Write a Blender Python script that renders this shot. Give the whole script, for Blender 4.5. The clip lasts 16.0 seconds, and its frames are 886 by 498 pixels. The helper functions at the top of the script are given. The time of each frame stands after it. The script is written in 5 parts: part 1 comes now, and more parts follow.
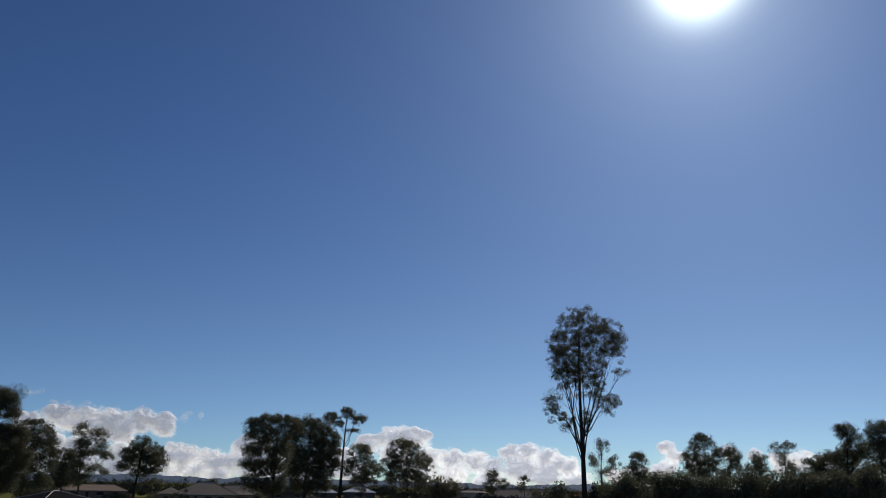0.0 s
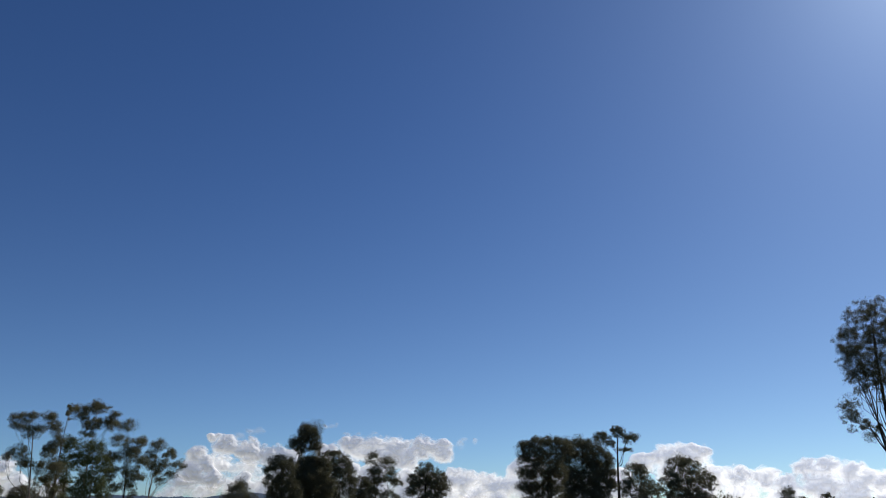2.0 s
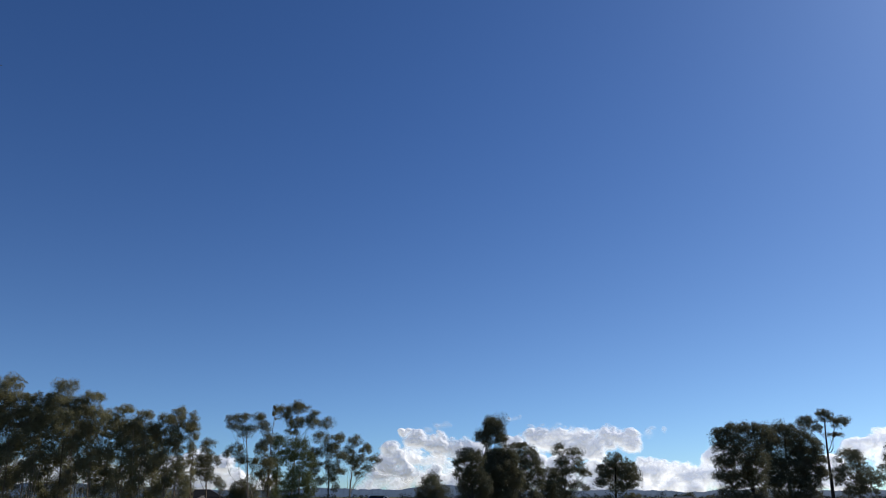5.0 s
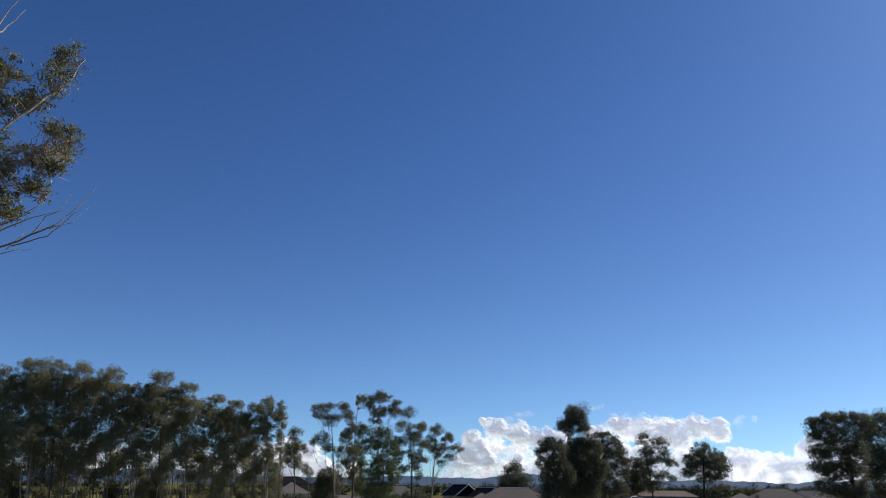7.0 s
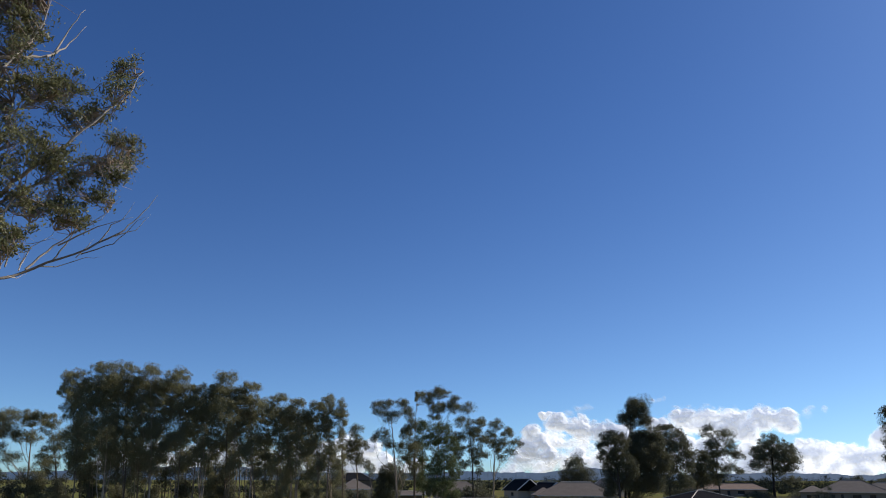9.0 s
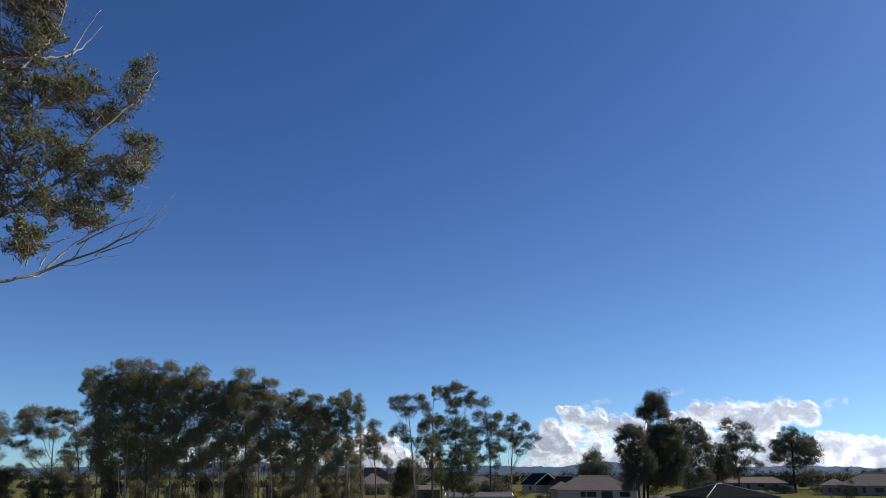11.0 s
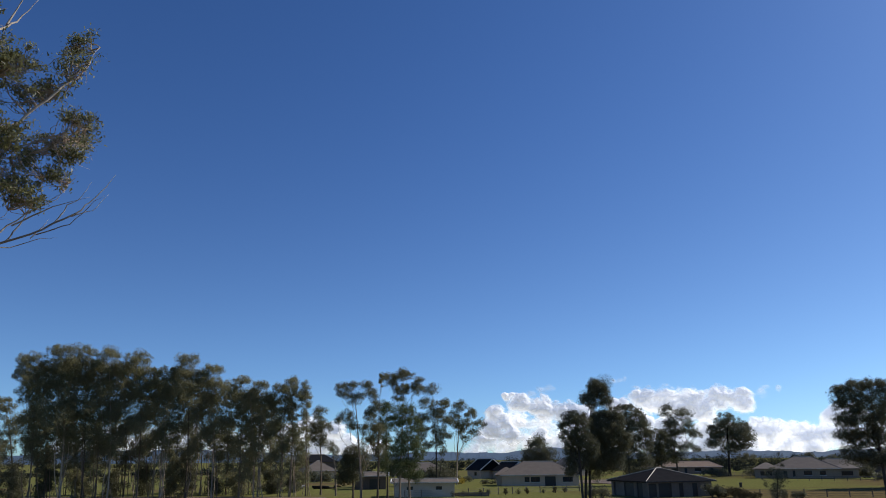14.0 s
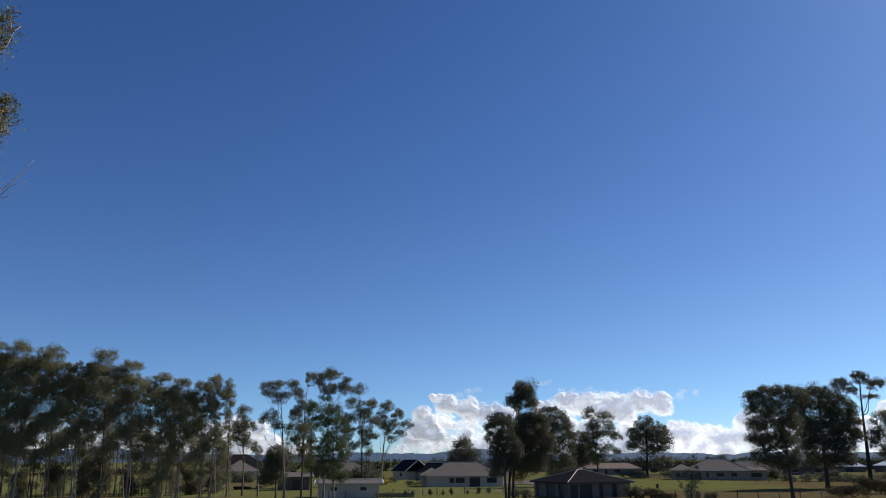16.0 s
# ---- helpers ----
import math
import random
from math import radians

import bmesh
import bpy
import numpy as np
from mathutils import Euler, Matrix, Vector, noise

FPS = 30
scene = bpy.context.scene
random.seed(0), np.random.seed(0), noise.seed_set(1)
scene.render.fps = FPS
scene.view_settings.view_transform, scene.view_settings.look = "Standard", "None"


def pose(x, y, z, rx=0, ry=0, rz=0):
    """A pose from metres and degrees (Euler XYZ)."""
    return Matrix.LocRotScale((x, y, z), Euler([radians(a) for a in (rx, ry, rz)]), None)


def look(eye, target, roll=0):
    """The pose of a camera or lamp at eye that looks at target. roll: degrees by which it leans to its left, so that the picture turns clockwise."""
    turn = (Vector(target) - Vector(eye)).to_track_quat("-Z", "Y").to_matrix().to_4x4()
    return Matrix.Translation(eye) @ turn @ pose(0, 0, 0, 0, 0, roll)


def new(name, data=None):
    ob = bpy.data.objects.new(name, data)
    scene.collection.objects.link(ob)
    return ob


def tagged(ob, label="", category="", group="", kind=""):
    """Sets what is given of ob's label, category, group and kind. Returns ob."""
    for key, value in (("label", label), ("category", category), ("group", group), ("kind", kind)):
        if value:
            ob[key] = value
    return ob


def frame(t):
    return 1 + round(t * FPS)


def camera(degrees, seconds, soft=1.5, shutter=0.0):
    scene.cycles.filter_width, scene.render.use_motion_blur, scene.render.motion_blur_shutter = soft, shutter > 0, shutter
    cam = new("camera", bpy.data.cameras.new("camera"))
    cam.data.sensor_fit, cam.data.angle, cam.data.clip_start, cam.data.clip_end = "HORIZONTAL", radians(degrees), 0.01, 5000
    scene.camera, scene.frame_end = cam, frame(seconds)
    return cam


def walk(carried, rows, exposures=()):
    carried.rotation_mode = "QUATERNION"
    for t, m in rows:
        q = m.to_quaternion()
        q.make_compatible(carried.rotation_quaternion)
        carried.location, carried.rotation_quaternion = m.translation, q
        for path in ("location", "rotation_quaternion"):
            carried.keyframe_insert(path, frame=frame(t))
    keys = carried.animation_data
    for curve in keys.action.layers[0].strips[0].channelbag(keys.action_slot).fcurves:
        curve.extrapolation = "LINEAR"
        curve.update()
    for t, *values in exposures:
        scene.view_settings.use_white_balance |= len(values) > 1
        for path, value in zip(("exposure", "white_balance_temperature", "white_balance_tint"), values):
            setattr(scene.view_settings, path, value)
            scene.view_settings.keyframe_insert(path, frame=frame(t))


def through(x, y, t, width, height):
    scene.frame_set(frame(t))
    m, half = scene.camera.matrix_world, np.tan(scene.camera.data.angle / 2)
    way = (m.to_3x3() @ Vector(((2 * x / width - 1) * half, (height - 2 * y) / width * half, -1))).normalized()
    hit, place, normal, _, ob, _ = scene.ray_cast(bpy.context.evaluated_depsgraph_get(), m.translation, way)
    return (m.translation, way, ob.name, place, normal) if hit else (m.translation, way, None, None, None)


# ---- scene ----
# Camera: it stands on a grassy rise and turns on the spot.
EYE_Z = 6.5
cam = camera(62.2, 16.0, soft=0.95)
TURNS = [  # seconds, yaw, pitch, roll
    (0, -0.36, 17.93, -1.11),
    (0.3, 1.28, 18.15, -1.42),
    (0.5, 2.15, 18.11, -1.17),
    (1, 6.32, 18.41, -1.00),
    (1.5, 13.50, 18.62, -0.61),
    (2, 20.00, 19.21, -0.31),
    (2.5, 24.79, 19.87, -0.03),
    (3, 29.64, 20.07, 0.04),
    (3.5, 33.00, 19.77, -0.20),
    (3.7, 33.48, 19.57, -0.21),
    (5.8, 34.55, 17.94, 0.05),
    (6, 35.42, 17.74, -0.07),
    (6.5, 37.45, 17.70, -0.20),
    (7, 40.07, 17.72, -0.57),
    (7.5, 42.79, 17.54, -0.59),
    (8, 44.02, 17.32, -0.45),
    (8.5, 44.14, 17.43, -0.09),
    (9, 44.61, 17.35, -0.08),
    (9.5, 45.44, 17.31, -0.38),
    (9.7, 45.79, 17.22, -0.54),
    (12, 45.68, 16.83, 0.55),
    (12.5, 45.43, 16.80, 0.57),
    (13, 44.82, 16.68, 0.67),
    (13.5, 43.04, 16.52, 0.58),
    (14, 41.90, 15.95, 0.50),
    (14.5, 40.52, 15.61, 0.72),
    (15, 38.71, 15.76, 0.62),
    (15.5, 36.77, 15.95, 0.32),
    (16, 36.33, 15.97, 0.24),
]
walk(cam, [(t, pose(0, 0, EYE_Z, 90 + p, r, y)) for t, y, p, r in TURNS],
     [(0.0, -0.9, 6800, 10), (1.0, -0.83, 6750, 10), (2.0, -0.6, 6650, 10), (3.5, -0.36, 6550, 10), (6.0, -0.26, 6470, 10), (7.0, -0.15, 6450, 10), (8.5, -0.1, 6450, 10), (13.0, -0.1, 6450, 10), (16.0, -0.2, 6480, 10)])

# ---- sky and sun ----
SUN_AZ, SUN_EL = 22.1, 36.9
SUN_DIR = Vector((math.sin(radians(SUN_AZ)) * math.cos(radians(SUN_EL)), math.cos(radians(SUN_AZ)) * math.cos(radians(SUN_EL)), math.sin(radians(SUN_EL))))
world = bpy.data.worlds.new("sky")
scene.world = world
world.use_nodes = True
wn, wl = world.node_tree.nodes, world.node_tree.links
wn.clear()
sky = wn.new("ShaderNodeTexSky")
sky.sky_type, sky.sun_disc = "NISHITA", False
sky.sun_elevation, sky.sun_rotation = radians(SUN_EL), radians(SUN_AZ)
sky.air_density, sky.dust_density, sky.ozone_density, sky.altitude = 0.7, 1.0, 10.0, 1500
backdrop = wn.new("ShaderNodeBackground")
backdrop.inputs["Strength"].default_value = 0.13
wout = wn.new("ShaderNodeOutputWorld")
# the sun's glare, painted into the sky as a bright aureole close round it
coord = wn.new("ShaderNodeTexCoord")
dot = wn.new("ShaderNodeVectorMath")
dot.operation = "DOT_PRODUCT"
dot.inputs[1].default_value = SUN_DIR
wl.new(coord.outputs["Generated"], dot.inputs[0])


def wmath(op, a, b):
    n = wn.new("ShaderNodeMath")
    n.operation = op
    for i, v in enumerate((a, b)):
        if isinstance(v, (int, float)):
            n.inputs[i].default_value = v
        else:
            wl.new(v, n.inputs[i])
    return n.outputs[0]


up = wmath("MAXIMUM", dot.outputs["Value"], 0.0)
halo = wmath("ADD", wmath("MULTIPLY", wmath("POWER", up, 1000.0), 42.0), wmath("ADD", wmath("MULTIPLY", wmath("POWER", up, 120.0), 2.0), wmath("MULTIPLY", wmath("POWER", up, 10.0), 0.25)))
glow = wn.new("ShaderNodeVectorMath")
glow.operation = "SCALE"
glow.inputs[0].default_value = (0.88, 1.0, 0.96)
wl.new(halo, glow.inputs["Scale"])
both = wn.new("ShaderNodeVectorMath")
both.operation = "ADD"
# pale humid haze that thickens towards the horizon
split = wn.new("ShaderNodeSeparateXYZ")
wl.new(coord.outputs["Generated"], split.inputs[0])
low = wmath("MULTIPLY", wmath("POWER", wmath("SUBTRACT", 1.0, wmath("MAXIMUM", split.outputs["Z"], 0.0)), 5.5), wmath("ADD", 0.6, wmath("MULTIPLY", wmath("POWER", up, 3.0), 1.3)))
haze = wn.new("ShaderNodeVectorMath")
haze.operation = "SCALE"
haze.inputs[0].default_value = (1.35, 1.34, -1.1)
wl.new(low, haze.inputs["Scale"])
air = wn.new("ShaderNodeVectorMath")
air.operation = "ADD"
clear = wn.new("ShaderNodeVectorMath")
clear.operation = "MULTIPLY"
clear.inputs[1].default_value = (0.80, 0.955, 1.07)
wl.new(sky.outputs["Color"], clear.inputs[0])
wl.new(clear.outputs[0], air.inputs[0])
wl.new(haze.outputs[0], air.inputs[1])
wl.new(air.outputs[0], both.inputs[0])
wl.new(glow.outputs[0], both.inputs[1])
wl.new(both.outputs[0], backdrop.inputs["Color"])
wl.new(backdrop.outputs[0], wout.inputs["Surface"])

sun = new("sun", bpy.data.lights.new("sun", "SUN"))
sun.data.energy, sun.data.angle, sun.data.color = 4.0, radians(0.53), (1.0, 0.95, 0.87)
sun.matrix_world = look(SUN_DIR * 100, (0, 0, 0))


# ---- materials ----
def material(name, colour, rough=0.8, spread=0.25, scale=6.0, fine=40.0, bump=0.2, metal=0.0, through=0.0, rand="", gloss=0.5):
    """Principled surface with two scales of mottling and fine relief; through: light let through thin leaves."""
    m = bpy.data.materials.new(name)
    m.use_nodes = True
    n, l = m.node_tree.nodes, m.node_tree.links
    p = n["Principled BSDF"]
    p.inputs["Roughness"].default_value, p.inputs["Metallic"].default_value = rough, metal
    p.inputs["Specular IOR Level"].default_value = gloss
    tc = n.new("ShaderNodeTexCoord")
    big, small = n.new("ShaderNodeTexNoise"), n.new("ShaderNodeTexNoise")
    big.inputs["Scale"].default_value, small.inputs["Scale"].default_value = scale, fine
    big.inputs["Detail"].default_value = small.inputs["Detail"].default_value = 4
    for t in (big, small):
        l.new(tc.outputs["Object"], t.inputs["Vector"])
    add = n.new("ShaderNodeMath")
    add.operation = "MULTIPLY_ADD"
    add.inputs[1].default_value = 0.5
    l.new(small.outputs["Fac"], add.inputs[0])
    half = n.new("ShaderNodeMath")
    half.operation = "MULTIPLY"
    half.inputs[1].default_value = 0.5
    l.new(big.outputs["Fac"], half.inputs[0])
    l.new(half.outputs[0], add.inputs[2])
    last = add.outputs[0]
    if rand:
        src = n.new("ShaderNodeNewGeometry") if rand == "island" else n.new("ShaderNodeObjectInfo")
        mix = n.new("ShaderNodeMath")
        mix.operation = "MULTIPLY_ADD"
        mix.inputs[1].default_value = 0.6
        l.new(src.outputs["Random Per Island" if rand == "island" else "Random"], mix.inputs[0])
        sc = n.new("ShaderNodeMath")
        sc.operation = "MULTIPLY"
        sc.inputs[1].default_value = 0.45
        l.new(last, sc.inputs[0])
        l.new(sc.outputs[0], mix.inputs[2])
        last = mix.outputs[0]
    ramp = n.new("ShaderNodeValToRGB")
    lo = [c * (1 - spread) for c in colour]
    hi = [min(1, c * (1 + spread)) for c in colour]
    ramp.color_ramp.elements[0].color, ramp.color_ramp.elements[1].color = (*lo, 1), (*hi, 1)
    ramp.color_ramp.elements[0].position, ramp.color_ramp.elements[1].position = 0.25, 0.75
    l.new(last, ramp.inputs["Fac"])
    l.new(ramp.outputs["Color"], p.inputs["Base Color"])
    if bump:
        b = n.new("ShaderNodeBump")
        b.inputs["Strength"].default_value, b.inputs["Distance"].default_value = bump, 0.05
        l.new(small.outputs["Fac"], b.inputs["Height"])
        l.new(b.outputs["Normal"], p.inputs["Normal"])
    if through:
        tr = n.new("ShaderNodeBsdfTranslucent")
        l.new(ramp.outputs["Color"], tr.inputs["Color"])
        ms = n.new("ShaderNodeMixShader")
        ms.inputs["Fac"].default_value = through
        l.new(p.outputs[0], ms.inputs[1])
        l.new(tr.outputs[0], ms.inputs[2])
        l.new(ms.outputs[0], n["Material Output"].inputs["Surface"])
    return m


# mid and dark leaf tones also carry shade for trees seen against the sun
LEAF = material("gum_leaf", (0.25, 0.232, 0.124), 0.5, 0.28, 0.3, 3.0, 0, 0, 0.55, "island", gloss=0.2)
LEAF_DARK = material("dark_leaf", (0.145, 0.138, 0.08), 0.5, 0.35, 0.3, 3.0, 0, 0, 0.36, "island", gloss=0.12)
LEAF_MID = material("half_shaded_gum_leaf", (0.172, 0.16, 0.086), 0.5, 0.35, 0.3, 3.0, 0, 0, 0.45, "island", gloss=0.2)
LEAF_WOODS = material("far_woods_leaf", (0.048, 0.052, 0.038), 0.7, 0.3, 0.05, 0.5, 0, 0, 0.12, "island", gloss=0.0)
LEAF_GREEN = material("green_leaf", (0.13, 0.145, 0.06), 0.5, 0.5, 0.3, 3.0, 0, 0, 0.32, "island", gloss=0.12)
LEAF_NEAR = material("olive_leaf", (0.185, 0.18, 0.08), 0.45, 0.5, 0.6, 3.0, 0, 0, 0.4, "island", gloss=0.3)
LEAF_HEDGE = material("russet_hedge_leaf", (0.085, 0.07, 0.035), 0.7, 0.4, 0.6, 3.0, 0, 0, 0.25, "island", gloss=0.05)
LEAF_YELLOW = material("yellow_leaf", (0.42, 0.32, 0.06), 0.6, 0.4, 0.6, 3.0, 0, 0, 0.4, "island", gloss=0.12)
BARK = material("grey_bark", (0.205, 0.155, 0.11), 0.95, 0.5, 1.2, 12, 0.6, rand="object", gloss=0.1)
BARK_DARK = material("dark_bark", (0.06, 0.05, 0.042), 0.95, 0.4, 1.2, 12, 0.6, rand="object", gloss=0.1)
BARK_PALE = material("pale_bark", (0.34, 0.262, 0.19), 0.9, 0.5, 1.6, 14, 0.4, rand="object", gloss=0.15)
BARK_SILVER = material("silver_bark", (0.44, 0.37, 0.30), 0.8, 0.45, 2.2, 16, 0.3, rand="object", gloss=0.2)
WALL_PALE = material("rendered_wall", (0.60, 0.455, 0.32), 0.9, 0.1, 1, 20, 0.2, gloss=0.1)
WALL_CLAY = material("grey_tan_brick_wall", (0.34, 0.27, 0.205), 0.9, 0.2, 2, 25, 0.4, gloss=0.1)
WALL_BRICK = material("dark_brick_wall", (0.16, 0.125, 0.10), 0.9, 0.2, 2, 25, 0.4, gloss=0.05)
WALL_GREY = material("grey_brick_wall", (0.2, 0.172, 0.145), 0.9, 0.2, 2, 25, 0.4, gloss=0.05)
WALL_TAN = material("tan_brick_wall", (0.30, 0.21, 0.145), 0.9, 0.2, 2, 25, 0.4)
ROOF_GREY = material("grey_tile_roof", (0.185, 0.15, 0.12), 0.75, 0.22, 0.8, 9, 0.5, gloss=0.12)
ROOF_DARK = material("charcoal_tile_roof", (0.028, 0.027, 0.028), 0.7, 0.25, 0.8, 9, 0.5, gloss=0.0)
ROOF_TAN = material("tan_tile_roof", (0.33, 0.23, 0.16), 0.8, 0.22, 0.8, 9, 0.5, gloss=0.12)
ROOF_WHITE = material("pale_metal_roof", (0.72, 0.72, 0.70), 0.4, 0.06, 1, 10, 0.1)
TRIM = material("white_trim", (0.72, 0.71, 0.68), 0.6, 0.06, 3, 20, 0.1)
METAL = material("pale_sheet_metal", (0.55, 0.46, 0.36), 0.55, 0.08, 1, 8, 0.3)
FRAME = material("dark_aluminium", (0.05, 0.05, 0.055), 0.45, 0.15, 4, 30, 0.05, 0.4)
GLASS = material("window_glass", (0.03, 0.035, 0.04), 0.05, 0.1, 1, 4, 0)
DOOR = material("dark_door", (0.03, 0.028, 0.026), 0.5, 0.15, 2, 30, 0.1)
TIMBER = material("weathered_timber", (0.16, 0.13, 0.105), 0.9, 0.35, 2, 25, 0.5, rand="object")
WIRE = material("galvanised_wire", (0.12, 0.12, 0.12), 0.6, 0.1, 3, 20, 0, 0.0)
PANEL = material("solar_glass", (0.015, 0.02, 0.04), 0.12, 0.2, 2, 10, 0, 0.2)


def ground_material():
    """Paddock grass: mown green, dry straw patches and bare earth, by broad noise."""
    m = bpy.data.materials.new("paddock_grass")
    m.use_nodes = True
    n, l = m.node_tree.nodes, m.node_tree.links
    p = n["Principled BSDF"]
    p.inputs["Roughness"].default_value, p.inputs["Specular IOR Level"].default_value = 0.95, 0.0
    geo = n.new("ShaderNodeNewGeometry")

    def noise_tex(scale, detail):
        t = n.new("ShaderNodeTexNoise")
        t.inputs["Scale"].default_value, t.inputs["Detail"].default_value = scale, detail
        l.new(geo.outputs["Position"], t.inputs["Vector"])
        return t.outputs["Fac"]

    def ramp(fac, *stops):
        r = n.new("ShaderNodeValToRGB")
        e = r.color_ramp.elements
        while len(e) < len(stops):
            e.new(0.5)
        for s, (pos, col) in zip(e, stops):
            s.position, s.color = pos, (*col, 1)
        l.new(fac, r.inputs["Fac"])
        return r.outputs["Color"]

    def mix(fac, a, b, kind="MIX"):
        x = n.new("ShaderNodeMix")
        x.data_type, x.blend_type = "RGBA", kind
        if isinstance(fac, float):
            x.inputs["Factor"].default_value = fac
        else:
            l.new(fac, x.inputs["Factor"])
        l.new(a, x.inputs["A"])
        l.new(b, x.inputs["B"])
        return x.outputs["Result"]

    blades = ramp(noise_tex(1.6, 6), (0.3, (0.105, 0.115, 0.034)), (0.7, (0.21, 0.195, 0.066)))
    straw = ramp(noise_tex(0.9, 6), (0.3, (0.1, 0.077, 0.036)), (0.7, (0.195, 0.142, 0.066)))
    # the paddock dries out towards the east; its browning also stands for tree shade
    apart, dry, more = n.new("ShaderNodeSeparateXYZ"), n.new("ShaderNodeMapRange"), n.new("ShaderNodeMath")
    l.new(geo.outputs["Position"], apart.inputs[0])
    l.new(apart.outputs["X"], dry.inputs["Value"])
    dry.inputs["From Min"].default_value, dry.inputs["From Max"].default_value = -60, -28
    dry.inputs["To Min"].default_value, dry.inputs["To Max"].default_value = -0.05, 0.22
    l.new(noise_tex(0.025, 5), more.inputs[0])
    l.new(dry.outputs[0], more.inputs[1])
    patch = ramp(more.outputs[0], (0.43, (0, 0, 0)), (0.6, (1, 1, 1)))
    l.new(mix(patch, blades, straw), p.inputs["Base Color"])
    b = n.new("ShaderNodeBump")
    b.inputs["Strength"].default_value, b.inputs["Distance"].default_value = 0.8, 0.15
    l.new(noise_tex(3.0, 6), b.inputs["Height"])
    l.new(b.outputs["Normal"], p.inputs["Normal"])
    return m


GRASS = ground_material()
EARTH = material("bare_earth", (0.15, 0.095, 0.056), 0.95, 0.3, 0.3, 4, 0.5)
# air haze is put into the hills' blue base colour and faint glow
HAZE_HILL = material("haze_tinted_hill", (0.035, 0.06, 0.09), 1.0, 0.3, 0.01, 0.05, 0)
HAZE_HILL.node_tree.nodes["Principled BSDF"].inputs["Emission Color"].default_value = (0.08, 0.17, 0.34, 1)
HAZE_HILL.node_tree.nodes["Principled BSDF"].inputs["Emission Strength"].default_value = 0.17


def cloud_material():
    """Vapour against the light, painted as glow: bright where thin, greyer in its thick heart, dissolving at the rim.
    """
    m = bpy.data.materials.new("cumulus")
    m.use_nodes = True
    n, l = m.node_tree.nodes, m.node_tree.links
    p = n["Principled BSDF"]
    p.inputs["Base Color"].default_value = (0.7, 0.7, 0.7, 1)
    p.inputs["Roughness"].default_value, p.inputs["Specular IOR Level"].default_value = 1.0, 0.0
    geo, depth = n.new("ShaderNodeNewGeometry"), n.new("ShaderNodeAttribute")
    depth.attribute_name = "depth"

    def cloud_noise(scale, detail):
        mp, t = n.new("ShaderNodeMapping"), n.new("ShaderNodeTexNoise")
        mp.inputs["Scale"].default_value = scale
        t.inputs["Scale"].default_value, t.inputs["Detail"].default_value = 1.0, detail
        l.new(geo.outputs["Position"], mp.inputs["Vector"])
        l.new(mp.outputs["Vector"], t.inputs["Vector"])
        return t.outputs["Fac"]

    def calc(op, x, y, z=0.0):
        k = n.new("ShaderNodeMath")
        k.operation = op
        for i, v in enumerate((x, y, z)):
            if isinstance(v, (int, float)):
                k.inputs[i].default_value = v
            else:
                l.new(v, k.inputs[i])
        return k.outputs[0]

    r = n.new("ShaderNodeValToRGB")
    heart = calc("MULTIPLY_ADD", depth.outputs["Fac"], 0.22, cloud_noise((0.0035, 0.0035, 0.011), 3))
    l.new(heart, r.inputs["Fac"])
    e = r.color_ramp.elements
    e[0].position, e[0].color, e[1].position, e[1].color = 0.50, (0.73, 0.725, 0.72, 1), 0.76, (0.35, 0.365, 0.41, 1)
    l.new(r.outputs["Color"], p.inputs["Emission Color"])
    # forward scatter painted into the glow: the nearer a cloud stands to the sun, the brighter it is
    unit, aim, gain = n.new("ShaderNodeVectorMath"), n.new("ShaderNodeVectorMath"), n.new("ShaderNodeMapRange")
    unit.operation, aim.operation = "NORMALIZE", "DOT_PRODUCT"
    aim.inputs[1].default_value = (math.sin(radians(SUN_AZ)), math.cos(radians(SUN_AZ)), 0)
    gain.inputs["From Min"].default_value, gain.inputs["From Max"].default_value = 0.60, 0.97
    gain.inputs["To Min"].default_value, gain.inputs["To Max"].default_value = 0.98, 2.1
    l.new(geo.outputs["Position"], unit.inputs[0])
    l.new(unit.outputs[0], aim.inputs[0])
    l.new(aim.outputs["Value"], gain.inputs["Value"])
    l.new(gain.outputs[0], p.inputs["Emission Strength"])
    fray = calc("MULTIPLY_ADD", calc("SUBTRACT", cloud_noise((0.03, 0.03, 0.05), 4), 0.5), 0.25, depth.outputs["Fac"])
    cover = n.new("ShaderNodeMapRange")
    cover.interpolation_type = "SMOOTHSTEP"
    cover.inputs["From Min"].default_value, cover.inputs["From Max"].default_value = 0.03, 0.75
    l.new(fray, cover.inputs["Value"])
    l.new(cover.outputs[0], p.inputs["Alpha"])
    return m


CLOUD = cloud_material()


# ---- builders ----
def place(az, d, z=0.0):
    """A spot d metres from the lookout, az degrees clockwise from straight ahead."""
    return Vector((d * math.sin(radians(az)), d * math.cos(radians(az)), z))


def height(x, y):
    """Lie of the land: a rise under the lookout on a nearly level plain."""
    r = math.hypot(x, y)
    s = min(1.0, max(0.0, (78 - r) / 70))
    return 4.8 * s * s * (3 - 2 * s)


def thing(name, az, d, label, category, group="", turn=0.0):
    p = place(az, d)
    ob = new(name)
    ob.matrix_world = Matrix.Translation((p.x, p.y, height(p.x, p.y))) @ Matrix.Rotation(radians(turn - az), 4, "Z")
    return tagged(ob, label, category, group)


